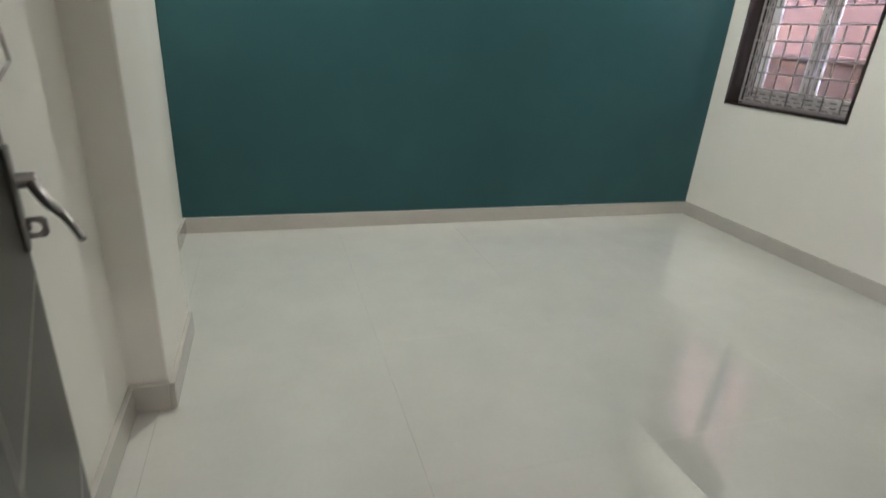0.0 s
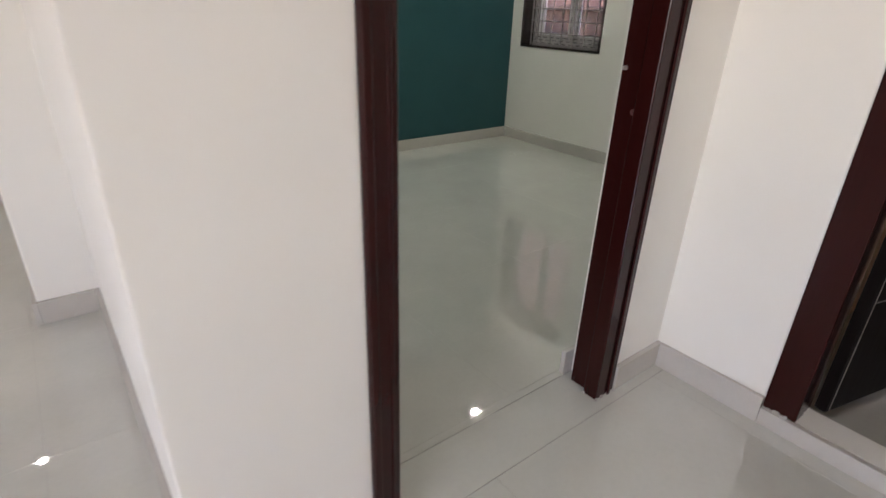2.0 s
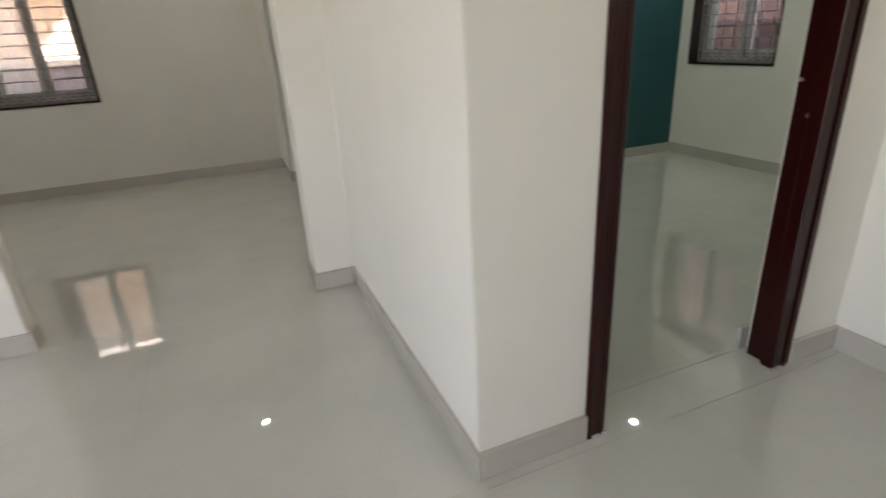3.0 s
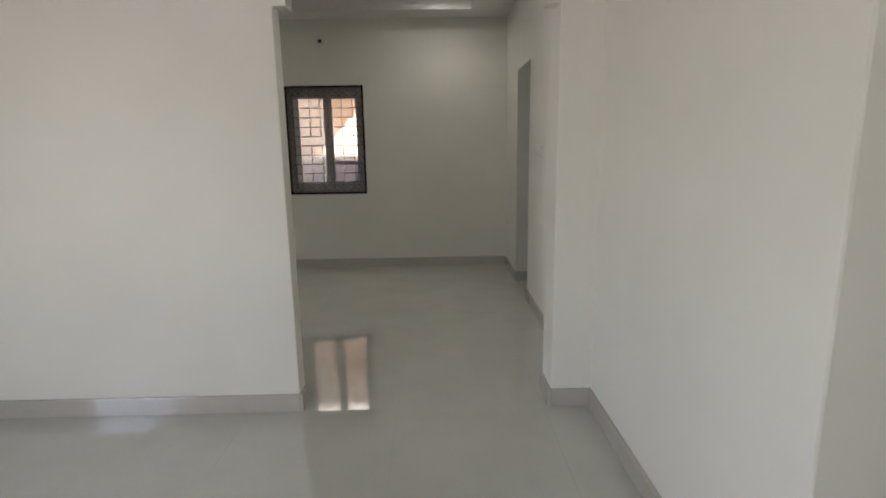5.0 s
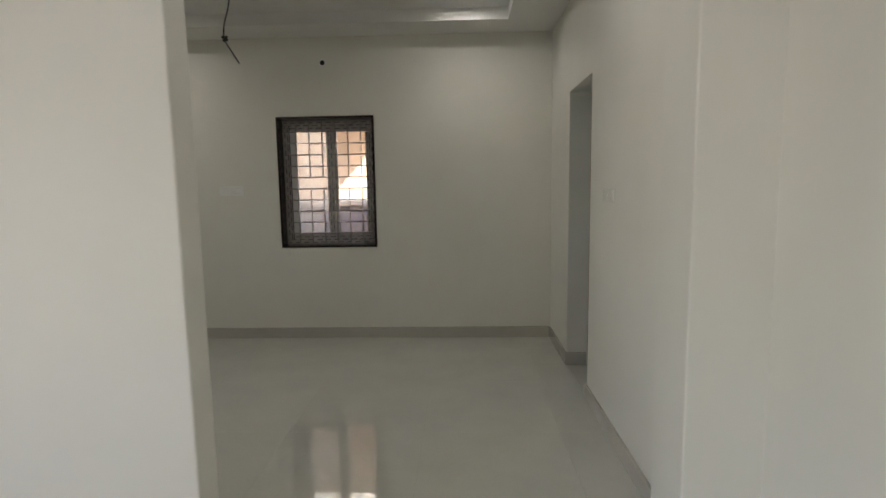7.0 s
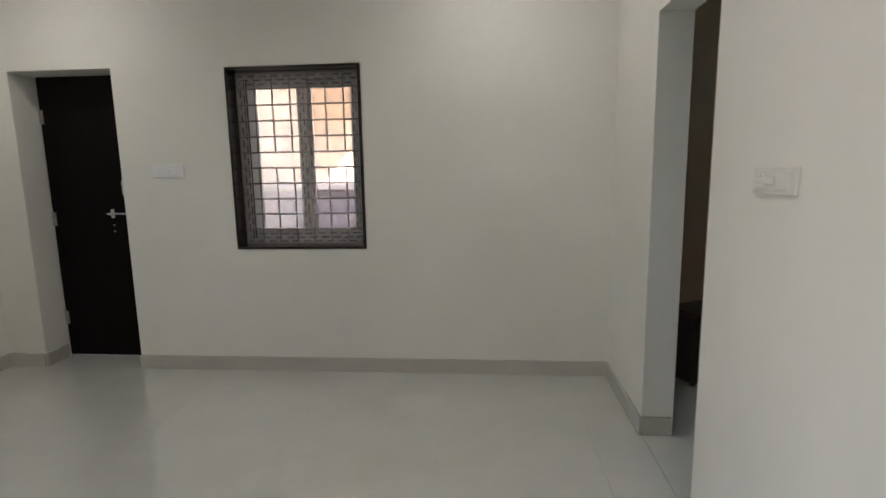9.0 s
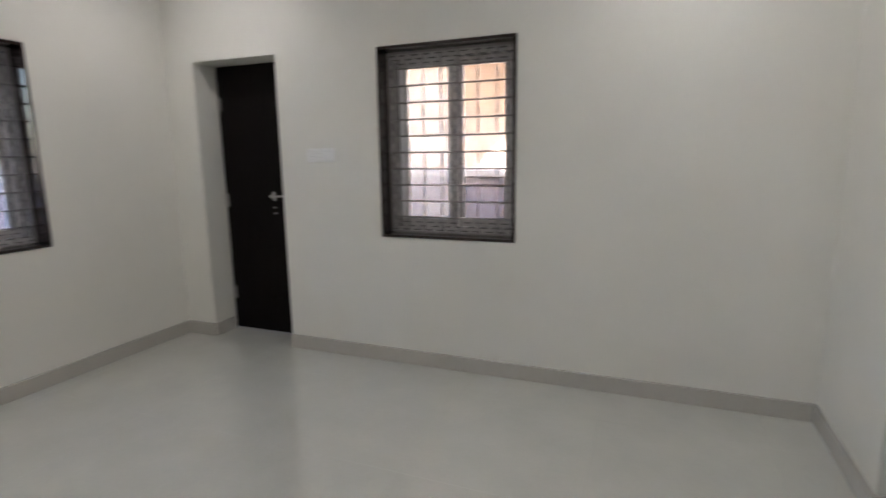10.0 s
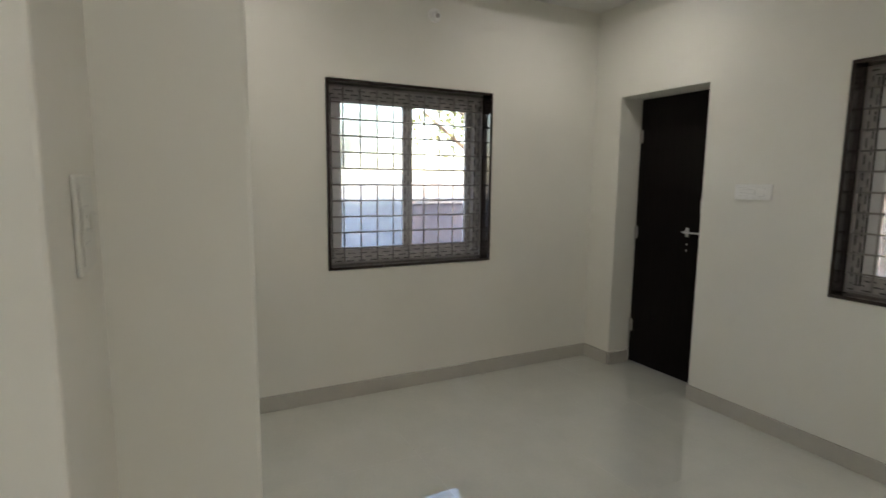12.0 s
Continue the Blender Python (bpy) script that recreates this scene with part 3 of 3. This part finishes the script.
for hz in (1.004, 0.28, 1.78):
    ha, hb = q0 + sd * 0.008 - sn * 0.001, q0 + sd * 0.060 - sn * 0.001
    out = sn * 0.0035
    plate = part("hinge", prism(bmesh.new(), [tuple(ha), tuple(hb), tuple(hb + out), tuple(ha + out)], hz - 0.056, hz + 0.056), HINGE, jl, "worn steel hinge with screws")
    kn = bmesh.new()
    kc = q0 + sd * 0.001 + sn * 0.003
    for k in range(5):
        cyl(kn, (kc.x, kc.y, hz - 0.056 + 0.0224 * k), (kc.x, kc.y, hz - 0.056 + 0.0224 * k + 0.0200), 0.0044, 10)
    part("knuckle", kn, HINGE, frame1, "steel hinge knuckle", True)
    for sy, sz in ((0.042, 0.044), (0.030, 0.015), (0.030, -0.016), (0.042, -0.044)):
        c0 = q0 + sd * sy + sn * 0.002
        c1 = c0 + sn * 0.0012
        part("hinge_screw", cyl(bmesh.new(), (c0.x, c0.y, hz + sz), (c1.x, c1.y, hz + sz), 0.0045, 10), PLASTIC2, frame1)
sb = cyl(bmesh.new(), (fw - 0.07, 0.064, 0.981), (fw - 0.0815, 0.064, 0.981), 0.009, 14)
part("strike_hole", sb, plain("primer_patch", (0.07, 0.028, 0.025), 0.5), jr, "worn strike hole")
st = box(bmesh.new(), fw - 0.088, fw - 0.0775, 0.105, 0.114, 1.091, 1.103, 0.002)
cyl(st, (fw - 0.086, 0.1095, 1.097), (fw - 0.096, 0.1095, 1.097), 0.005, 12)
part("striker", st, STEEL, jr, "steel bolt keeper")

# rough mortar left at the feet of the frames
def mortar(parent, x0, x1, y0, y1, z, seed):
    rnd = random.Random(seed)
    bm = bmesh.new()
    for _ in range(9):
        cx, cy = rnd.uniform(x0, x1), rnd.choice((y0, y0, y1))
        r = rnd.uniform(0.004, 0.011)
        n = rnd.randint(5, 7)
        plan = [(cx + r * rnd.uniform(0.6, 1.2) * math.cos(2 * math.pi * k / n), cy + 0.7 * r * rnd.uniform(0.6, 1.2) * math.sin(2 * math.pi * k / n)) for k in range(n)]
        prism(bm, plan, z - 0.002, z + rnd.uniform(0.003, 0.011))
    return part("mortar", bm, GROUT, parent, "crumbs of grey mortar")


mortar(jr, fw - 0.10, fw, -0.004, 0.05, 0.0, 5)
mortar(jl, 0.0, 0.075, -0.004, 0.0, 0.0, 6)

# the bedroom leaf, swung inwards past a right angle
swing = holder("door_leaf", pose(-0.4846, 0.930, 0, 0, 0, 106.7))
tagged(swing, "glossy dark brown bedroom door swung wide open", "door")
LW = 0.765
part("panel", box(bmesh.new(), 0.004, LW, -0.034, 0.0, 0.012, 2.0, 0.002), GLOSSDOOR, swing)
lever_handle(swing, LW - 0.05, -0.034, 0.945, -1, -1, 0.082, 0.035, 0.13, mat=DULL_STEEL)
# square eye plate standing off the leaf, with a round hole through it
lk, ring = bmesh.new(), []
ey, ez, eh = -0.052, 0.895, 0.018
for k in range(16):
    a = 2 * math.pi * (k + 0.5) / 16
    c, d = math.cos(a), math.sin(a)
    m_ = eh / max(abs(c), abs(d))
    ring.append([lk.verts.new((LW - 0.05 + dx, ey + q * c, ez + q * d)) for dx, q in ((0, 0.010), (0, m_), (0.003, m_), (0.003, 0.010))])
for ra, rb in zip(ring, ring[1:] + ring[:1]):
    for k in range(4):
        lk.faces.new([ra[k], rb[k], rb[(k + 1) % 4], ra[(k + 1) % 4]])
part("latch_eye", lk, DULL_STEEL, swing, "dark steel latch eye with a round hole")


def inlay(parent, x0, x1, z0, z1, y):
    return part("inlay", box(bmesh.new(), x0, x1, y - 0.0012, y, z0, z1), INLAY, parent, "thin pale inlay line")


for zz in (0.40, 0.80, 1.20, 1.60):
    inlay(swing, 0.2025, LW - 0.004, zz - 0.001, zz + 0.001, -0.034)
inlay(swing, 0.1995, 0.2015, 0.014, 1.998, -0.034)
hk = bmesh.new()
pts = [(LW - 0.02, -0.036, 1.24), (LW + 0.01, -0.06, 1.21), (LW + 0.012, -0.065, 1.15), (LW - 0.012, -0.045, 1.12)]
for p, q in zip(pts, pts[1:]):
    cyl(hk, p, q, 0.003, 8)
part("hook", hk, STEEL, swing, "bent wire hook", True)
# plaster return behind the right jamb, and the bead at the lobby corner
ret = part("trim", box(bmesh.new(), 0.417, 0.452, 0.921, 0.9305, 0, 2.1, 0.002), WALL)
tagged(ret, "narrow plaster return beside the door frame", "trim", "", "structure")
bead = part("trim", box(bmesh.new(), -0.9285, -0.9235, 0.783, 0.811, 0.101, 2.95, 0.002, 2), WALL)
tagged(bead, "raised plaster bead down the wall corner", "trim", "", "structure")

# rubber-tipped stopper on the floor beside the leaf
stopper = holder("door_stopper", pose(-0.715, 1.76, 0))
tagged(stopper, "small grey rubber-capped door stopper on the floor", "door stopper")
part("rod", cyl(bmesh.new(), (0, 0, 0), (0.012, 0.0, 0.05), 0.006, 10), STEEL, stopper, "steel rod", True)
part("cap", box(bmesh.new(), -0.006, 0.034, -0.016, 0.016, 0.048, 0.075, 0.005, 2), BLACK, stopper, "dark rubber cap")

# the dark room's door beside the lobby
frame2, tl, tr = framed_door("door_3", "glossy maroon door frame of a dark side room", pose(0.724, 0.384, 0.064, 0, 0, -90), 0.82, 2.09, 0.13)
mortar(tl, 0.0, 0.1, -0.003, 0.06, 0.0, 9)
sill = part("door_sill", box(bmesh.new(), 0.729, 0.85, -0.434, 0.382, 0.0, 0.0615, 0.001), SKIRT)
tagged(sill, "raised grey tile threshold under the side door", "threshold", "", "structure")
leaf2 = holder("side_door", pose(0.855, 0.279, 0.07, 0, 0, -14))
tagged(leaf2, "dark brown flush door open into a dark room", "door")
part("panel", box(bmesh.new(), 0.0, 0.62, -0.035, 0.0, 0.0, 1.92, 0.002), DARKWOOD, leaf2)
for zz in (0.41, 0.81, 1.21, 1.61):
    inlay(leaf2, 0.0225, 0.616, zz - 0.001, zz + 0.001, -0.035)
inlay(leaf2, 0.0195, 0.0215, 0.004, 1.916, -0.035)
box_room = slab((0.85, 2.3), (-0.15, 2.95), [], 0.45, 0.57, "x")
part_ob = part("wall_side_north", box_room, STORE_WALL)
tagged(part_ob, "dull painted wall of the dark side room", "wall", "", "structure")
for nm, args in (("wall_side_south", (0.85, 2.3, -1.37, -1.25)), ("wall_side_east", (2.2, 2.3, -1.25, 0.45))):
    o = part(nm, box(bmesh.new(), *args, -0.15, 2.95), STORE_WALL)
    tagged(o, "dull painted wall of the dark side room", "wall", "", "structure")

# ---- store room beyond the far doorway ----
for nm, args in (("wall_store_west", (-0.83, -0.765, 6.163, 7.0)),):
    o = part(nm, box(bmesh.new(), *args, -0.15, 2.95), STORE_WALL)
    tagged(o, "brownish painted wall of the dim store room", "wall", "", "structure")
wall("wall_store_north", "x", -0.765, 1.1, 6.9, 7.0, [], -0.15, 2.95, STORE_WALL, "brownish store room wall")
# unseen opening added so that sky light brightens the store room
wall("wall_store_east", "y", 4.2, 7.0, 1.1, 1.2, [(4.4, 6.0, 1.4, 2.5)], -0.15, 2.95, STORE_WALL, "brownish store room wall with an added unseen light opening")
store_floor = part("floor_store", box(bmesh.new(), -0.765, 1.1, 6.16, 6.9, -0.15, 0.0), GROUT)
tagged(store_floor, "grey floor of the dim store room", "floor", "", "structure")
case = holder("wooden_case", pose(-0.34, 5.92, 0, 0, 0, 28))
tagged(case, "dark brown slatted case with a steel handle", "case")
part("body", box(bmesh.new(), -0.16, 0.16, -0.12, 0.12, 0.02, 0.46, 0.008, 2), BRONZE_BOX, case)
part("lid", box(bmesh.new(), -0.17, 0.17, -0.13, 0.13, 0.462, 0.485, 0.005, 2), BRONZE_BOX, case)
for k in range(4):
    part("slat", box(bmesh.new(), -0.13 + 0.07 * k, -0.09 + 0.07 * k, -0.132, -0.121, 0.06, 0.42, 0.003), BRONZE_BOX, case)
part("handle", cyl(bmesh.new(), (0.1, -0.145, 0.20), (0.1, -0.145, 0.30), 0.008, 10), STEEL, case, "steel handle", True)
for fx in (-0.13, 0.13):
    for fy in (-0.09, 0.09):
        part("foot", cyl(bmesh.new(), (fx, fy, 0), (fx, fy, 0.021), 0.015, 10), BLACK, case)


# ---- switch plates and wall points ----
def switch_plate(m, w=0.226, h=0.092, modules=(("socket", -0.055), ("rocker", -0.005), ("blank", 0.05)), label="white plastic switch plate on the wall", thick=1.0, mat=None):
    """x along the wall, y out of it towards the room is negative."""
    mat = mat or PLASTIC
    top = holder("switch_plate", m @ Matrix.Diagonal((1, thick, 1, 1)))
    tagged(top, label, "switch", "wall switches")
    part("backplate", box(bmesh.new(), -w / 2, w / 2, -0.012, 0, -h / 2, h / 2, 0.004, 2), mat, top)
    part("cover", box(bmesh.new(), -w / 2 + 0.016, w / 2 - 0.016, -0.0155, -0.012, -h / 2 + 0.012, h / 2 - 0.012, 0.002), mat, top)
    for kind_, dx in modules:
        gh = 0.0135 if kind_ == "rocker" else 0.0255
        part("module_gap", box(bmesh.new(), dx - 0.0250, dx + 0.0250, -0.0160, -0.0155, -gh, gh), GAPGREY, top)
        if kind_ == "socket":
            part("socket", box(bmesh.new(), dx - 0.0241, dx + 0.0241, -0.0175, -0.0155, -0.024, 0.024, 0.001), mat, top)
            hb = bmesh.new()
            for hx, hz, r in ((0, 0.011, 0.0035), (-0.009, -0.007, 0.0028), (0.009, -0.007, 0.0028)):
                cyl(hb, (dx + hx, -0.0182, hz), (dx + hx, -0.0174, hz), r, 10)
            part("socket_hole", hb, PLASTIC2, top)
        elif kind_ == "rocker":
            part("rocker", box(bmesh.new(), dx - 0.0238, dx + 0.0238, -0.021, -0.0155, -0.012, 0.012, 0.002), mat, top)
        else:
            part("blank", box(bmesh.new(), dx - 0.024, dx + 0.024, -0.0172, -0.0155, -0.024, 0.024, 0.001), mat, top)
    return top


switch_plate(pose(-3.913, Y_N, 1.425), label="white plastic switch plate with one socket beside the window")
switch_plate(pose(-0.917, 4.00, 1.372, 0, 0, -90), 0.226, 0.078, label="white plastic switch plate beside the store doorway", mat=PLASTIC3)
switch_plate(pose(-0.80, 3.57, 1.12, 0, 0, 90), 0.15, 0.10, (("socket", -0.03), ("rocker", 0.03)), label="small white switch plate in the bedroom")
switch_plate(pose(-2.842, 2.72, 1.41, 0, 0, 180), 0.15, 0.135, (("socket", -0.03), ("rocker", 0.03)), label="large white switch plate beside the column", thick=0.6, mat=PLASTIC3)

# conduit stub on the north wall and a lamp holder on the west wall
stub = holder("conduit_point", pose(-3.0, Y_N, 2.57))
tagged(stub, "open white conduit stub in the wall", "conduit")
part("collar", cyl(bmesh.new(), (0, 0, 0), (0, -0.012, 0), 0.034, 20), PLASTIC, stub)
part("bore", cyl(bmesh.new(), (0, -0.005, 0), (0, -0.0135, 0), 0.022, 20), BLACK, stub)
lampholder = holder("lamp_holder", pose(X_W, 4.464, 2.572))
tagged(lampholder, "white lamp holder on the wall above the window", "lamp holder")
part("rose", cyl(bmesh.new(), (0, 0, 0), (0.02, 0, 0), 0.045, 24), PLASTIC, lampholder, smooth=False)
part("socket", cyl(bmesh.new(), (0.02, 0, 0), (0.06, 0, -0.012), 0.026, 20, 0.022), PLASTIC, lampholder)
part("contact", cyl(bmesh.new(), (0.058, 0, -0.012), (0.062, 0, -0.0125), 0.016, 16), PLASTIC2, lampholder)

# hanging fan wire
wire = holder("hanging_wire", pose(-3.2, 4.4, RECESS))
tagged(wire, "bare black fan wire hanging from the ceiling", "wire")
cu = bpy.data.curves.new("strand", "CURVE")
cu.dimensions, cu.bevel_depth, cu.bevel_resolution = "3D", 0.0045, 2
sp = cu.splines.new("BEZIER")
wp = [(0.06, -0.03, 0), (0.05, -0.03, -0.14), (0.02, -0.02, -0.33), (-0.017, -0.022, -0.47), (-0.016, -0.02, -0.53), (0.01, 0.02, -0.60), (0.045, 0.036, -0.665)]
sp.bezier_points.add(len(wp) - 1)
for bp, p in zip(sp.bezier_points, wp):
    bp.co, bp.handle_left_type, bp.handle_right_type = p, "AUTO", "AUTO"
strand = new("strand", cu)
cu.materials.append(WIRE)
strand.parent = wire
part("knot", cyl(cyl(bmesh.new(), (-0.03, -0.03, -0.515), (0.0, -0.01, -0.535), 0.009, 8), (-0.025, -0.02, -0.54), (0.005, -0.03, -0.515), 0.008, 8), WIRE, wire)


# recessed ceiling lights
def downlight(x, y, z):
    top = holder("downlight", pose(x, y, z))
    tagged(top, "lit round recessed ceiling light with a white rim", "ceiling light", "recessed lights")
    bm = bmesh.new()
    n = 28
    prof = [(0.042, -0.001), (0.053, -0.006), (0.062, -0.007), (0.068, -0.001)]
    rings = [[bm.verts.new((r * math.cos(2 * math.pi * k / n), r * math.sin(2 * math.pi * k / n), h)) for k in range(n)] for r, h in prof]
    for ra, rb in zip(rings, rings[1:]):
        for k in range(n):
            bm.faces.new([ra[k], ra[(k + 1) % n], rb[(k + 1) % n], rb[k]])
    part("rim", bm, PLASTIC, top, smooth=True)
    part("diffuser", cyl(bmesh.new(), (0, 0, 0.001), (0, 0, -0.003), 0.042, 28), LED, top, "glowing white diffuser")


for px, py in ROOM_SPOTS + BED_SPOTS:
    downlight(px, py, RECESS)
for px, py in LOBBY_SPOTS:
    downlight(px, py, 2.95)

# ---- outside ----
ground = part("ground", box(bmesh.new(), -400, 400, -400, 400, -0.6, -0.35), EARTH)
tagged(ground, "dusty bare ground around the house", "ground", "", "structure")
roof = part("roof", box(bmesh.new(), X_W - 0.24, X_E + 0.24, Y_S - 0.24, 6.18, 3.06, 3.25), COPING)
tagged(roof, "flat concrete roof slab of the house", "roof", "", "structure")


def compound_wall(x0, x1, y0, y1, mat=MAUVE, cap=COPING, label="mauve compound wall with a pale coping"):
    top = holder("compound_wall", pose(0, 0, 0))
    tagged(top, label, "wall", "", "structure")
    part("body", box(bmesh.new(), x0, x1, y0, y1, -0.36, 1.22), mat, top)
    part("coping", box(bmesh.new(), x0 - 0.03, x1 + 0.03, y0 - 0.03, y1 + 0.03, 1.222, 1.29, 0.01), cap, top)


compound_wall(-7.0, 5.0, 7.25, 7.37)
compound_wall(-7.12, -7.0, -6.0, 7.37)
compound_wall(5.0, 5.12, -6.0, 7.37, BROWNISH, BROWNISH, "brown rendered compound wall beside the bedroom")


def neighbour(name, x0, x1, y0, y1, h, mat, label, face):
    top = holder(name, pose(0, 0, 0))
    tagged(top, label, "house")
    part("wall", box(bmesh.new(), x0, x1, y0, y1, -0.36, h), mat, top)
    part("roof", box(bmesh.new(), x0 - 0.2, x1 + 0.2, y0 - 0.2, y1 + 0.2, h, h + 0.15, 0.01), COPING, top)
    if face == "south":
        # unseen slab, added and sized to cast the slanting shade edge on the wall
        part("added_sunshade", box(bmesh.new(), -8.2, -2.45, y0 - 1.35, y0, 2.60, 2.72, 0.01), COPING, top)
        for wx in (-1.6, -6.2):
            w = part("window", box(bmesh.new(), wx, wx + 1.1, y0 - 0.03, y0 + 0.002, 3.5, 4.6), GRANITE, top)
            part("pane", box(bmesh.new(), wx + 0.06, wx + 1.04, y0 - 0.036, y0 - 0.031, 3.56, 4.54), GLASS, w)
    else:
        part("added_sunshade", box(bmesh.new(), x0 - 0.6, x0, 2.0, 5.0, 3.0, 3.1, 0.01), COPING, top)
        w = part("window", box(bmesh.new(), x0 - 0.03, x0 + 0.002, 3.2, 4.4, 1.1, 2.3), COPING, top)
        part("pane", box(bmesh.new(), x0 - 0.036, x0 - 0.031, 3.28, 4.32, 1.18, 2.22), GRANITE, w)


neighbour("neighbour_house", -8.5, 2.0, 8.9, 14, 6.2, PEACH, "peach rendered neighbouring house with an added unseen shade slab", "south")
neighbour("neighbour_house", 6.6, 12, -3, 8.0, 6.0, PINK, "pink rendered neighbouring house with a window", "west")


def tree(x, y, h, seed):
    rnd = random.Random(seed)
    top = holder("tree", pose(x, y, -0.36))
    tagged(top, "leafy green tree beyond the compound wall", "tree")
    bm = bmesh.new()
    cyl(bm, (0, 0, 0), (0.1, 0.05, h * 0.45), 0.16, 10, 0.11)
    tips = []
    for k in range(9):
        a = k * 2.4
        p = Vector((0.1, 0.05, h * (0.34 + 0.02 * k)))
        q = p + Vector((math.cos(a) * rnd.uniform(0.8, 1.6), math.sin(a) * rnd.uniform(0.8, 1.6), rnd.uniform(0.6, h * 0.4)))
        cyl(bm, p, q, 0.06, 7, 0.02)
        tips += [q, (p + q) / 2 + Vector((0, 0, 0.3))]
    part("trunk", bm, BARK, top)
    verts, faces = [], []
    for tip in tips:
        for _ in range(95):
            c = tip + Vector([rnd.gauss(0, 0.42) for _ in range(3)])
            d1 = Vector([rnd.gauss(0, 1) for _ in range(3)]).normalized()
            d2 = d1.orthogonal().normalized()
            s = rnd.uniform(0.05, 0.1)
            i = len(verts)
            verts += [c + d1 * s, c + d2 * s * 0.4, c - d1 * s, c - d2 * s * 0.4]
            faces.append((i, i + 1, i + 2, i + 3))
    me = bpy.data.meshes.new("crown")
    me.from_pydata([tuple(v) for v in verts], [], faces)
    me.materials.append(LEAF)
    crown = new("crown", me)
    crown.parent = top


tree(-11.5, 8.6, 5.6, 3)
tree(-14.5, 6.2, 5.0, 8)

# ---- floor tiles, last ----
TS, GAP = 0.80, 0.0005


def tile_field(x0, x1, y0, y1, ox, oy, mat=TILE, whole={}):
    """Square tiles over a rectangle, cut at its edges, joints through the point ox, oy."""
    i0, i1 = math.floor((x0 - ox) / TS), math.ceil((x1 - ox) / TS)
    j0, j1 = math.floor((y0 - oy) / TS), math.ceil((y1 - oy) / TS)
    for i in range(i0, i1):
        for j in range(j0, j1):
            a, b_ = max(x0, ox + i * TS), min(x1, ox + (i + 1) * TS)
            c, d = max(y0, oy + j * TS), min(y1, oy + (j + 1) * TS)
            if b_ - a < 0.01 or d - c < 0.01:
                continue
            w, h = round(b_ - a - GAP, 4), round(d - c - GAP, 4)
            if (w, h, mat.name) not in whole:
                bm = box(bmesh.new(), -w / 2, w / 2, -h / 2, h / 2, -0.008, 0.0, 0.0003)
                bmesh.ops.recalc_face_normals(bm, faces=bm.faces)
                me = bpy.data.meshes.new("tile")
                bm.to_mesh(me)
                bm.free()
                me.materials.append(mat)
                whole[(w, h, mat.name)] = me
            ob = new("tile", whole[(w, h, mat.name)])
            ob.parent = base
            ob.location = ((a + b_) / 2, (c + d) / 2, 0.0)


tile_field(-0.80, X_E, 0.9305, 4.01, 0.13, 1.76, BED_TILE)
tile_field(X_W, -0.924, Y_S, 2.415, -1.985, 1.55)
tile_field(-0.924, 0.728, -1.25, 0.725, -0.155, 0.725)
tile_field(-0.924, 0.728, 0.7275, 0.9275, -0.4, 0.72)
tile_field(X_W, -0.917, 2.4155, 6.16, -1.985, 2.35)
tile_field(-0.9165, 1.1, 4.446, 6.16, -0.915, 4.446)
tile_field(0.85, 2.2, -1.25, 0.45, 0.85, -1.25)
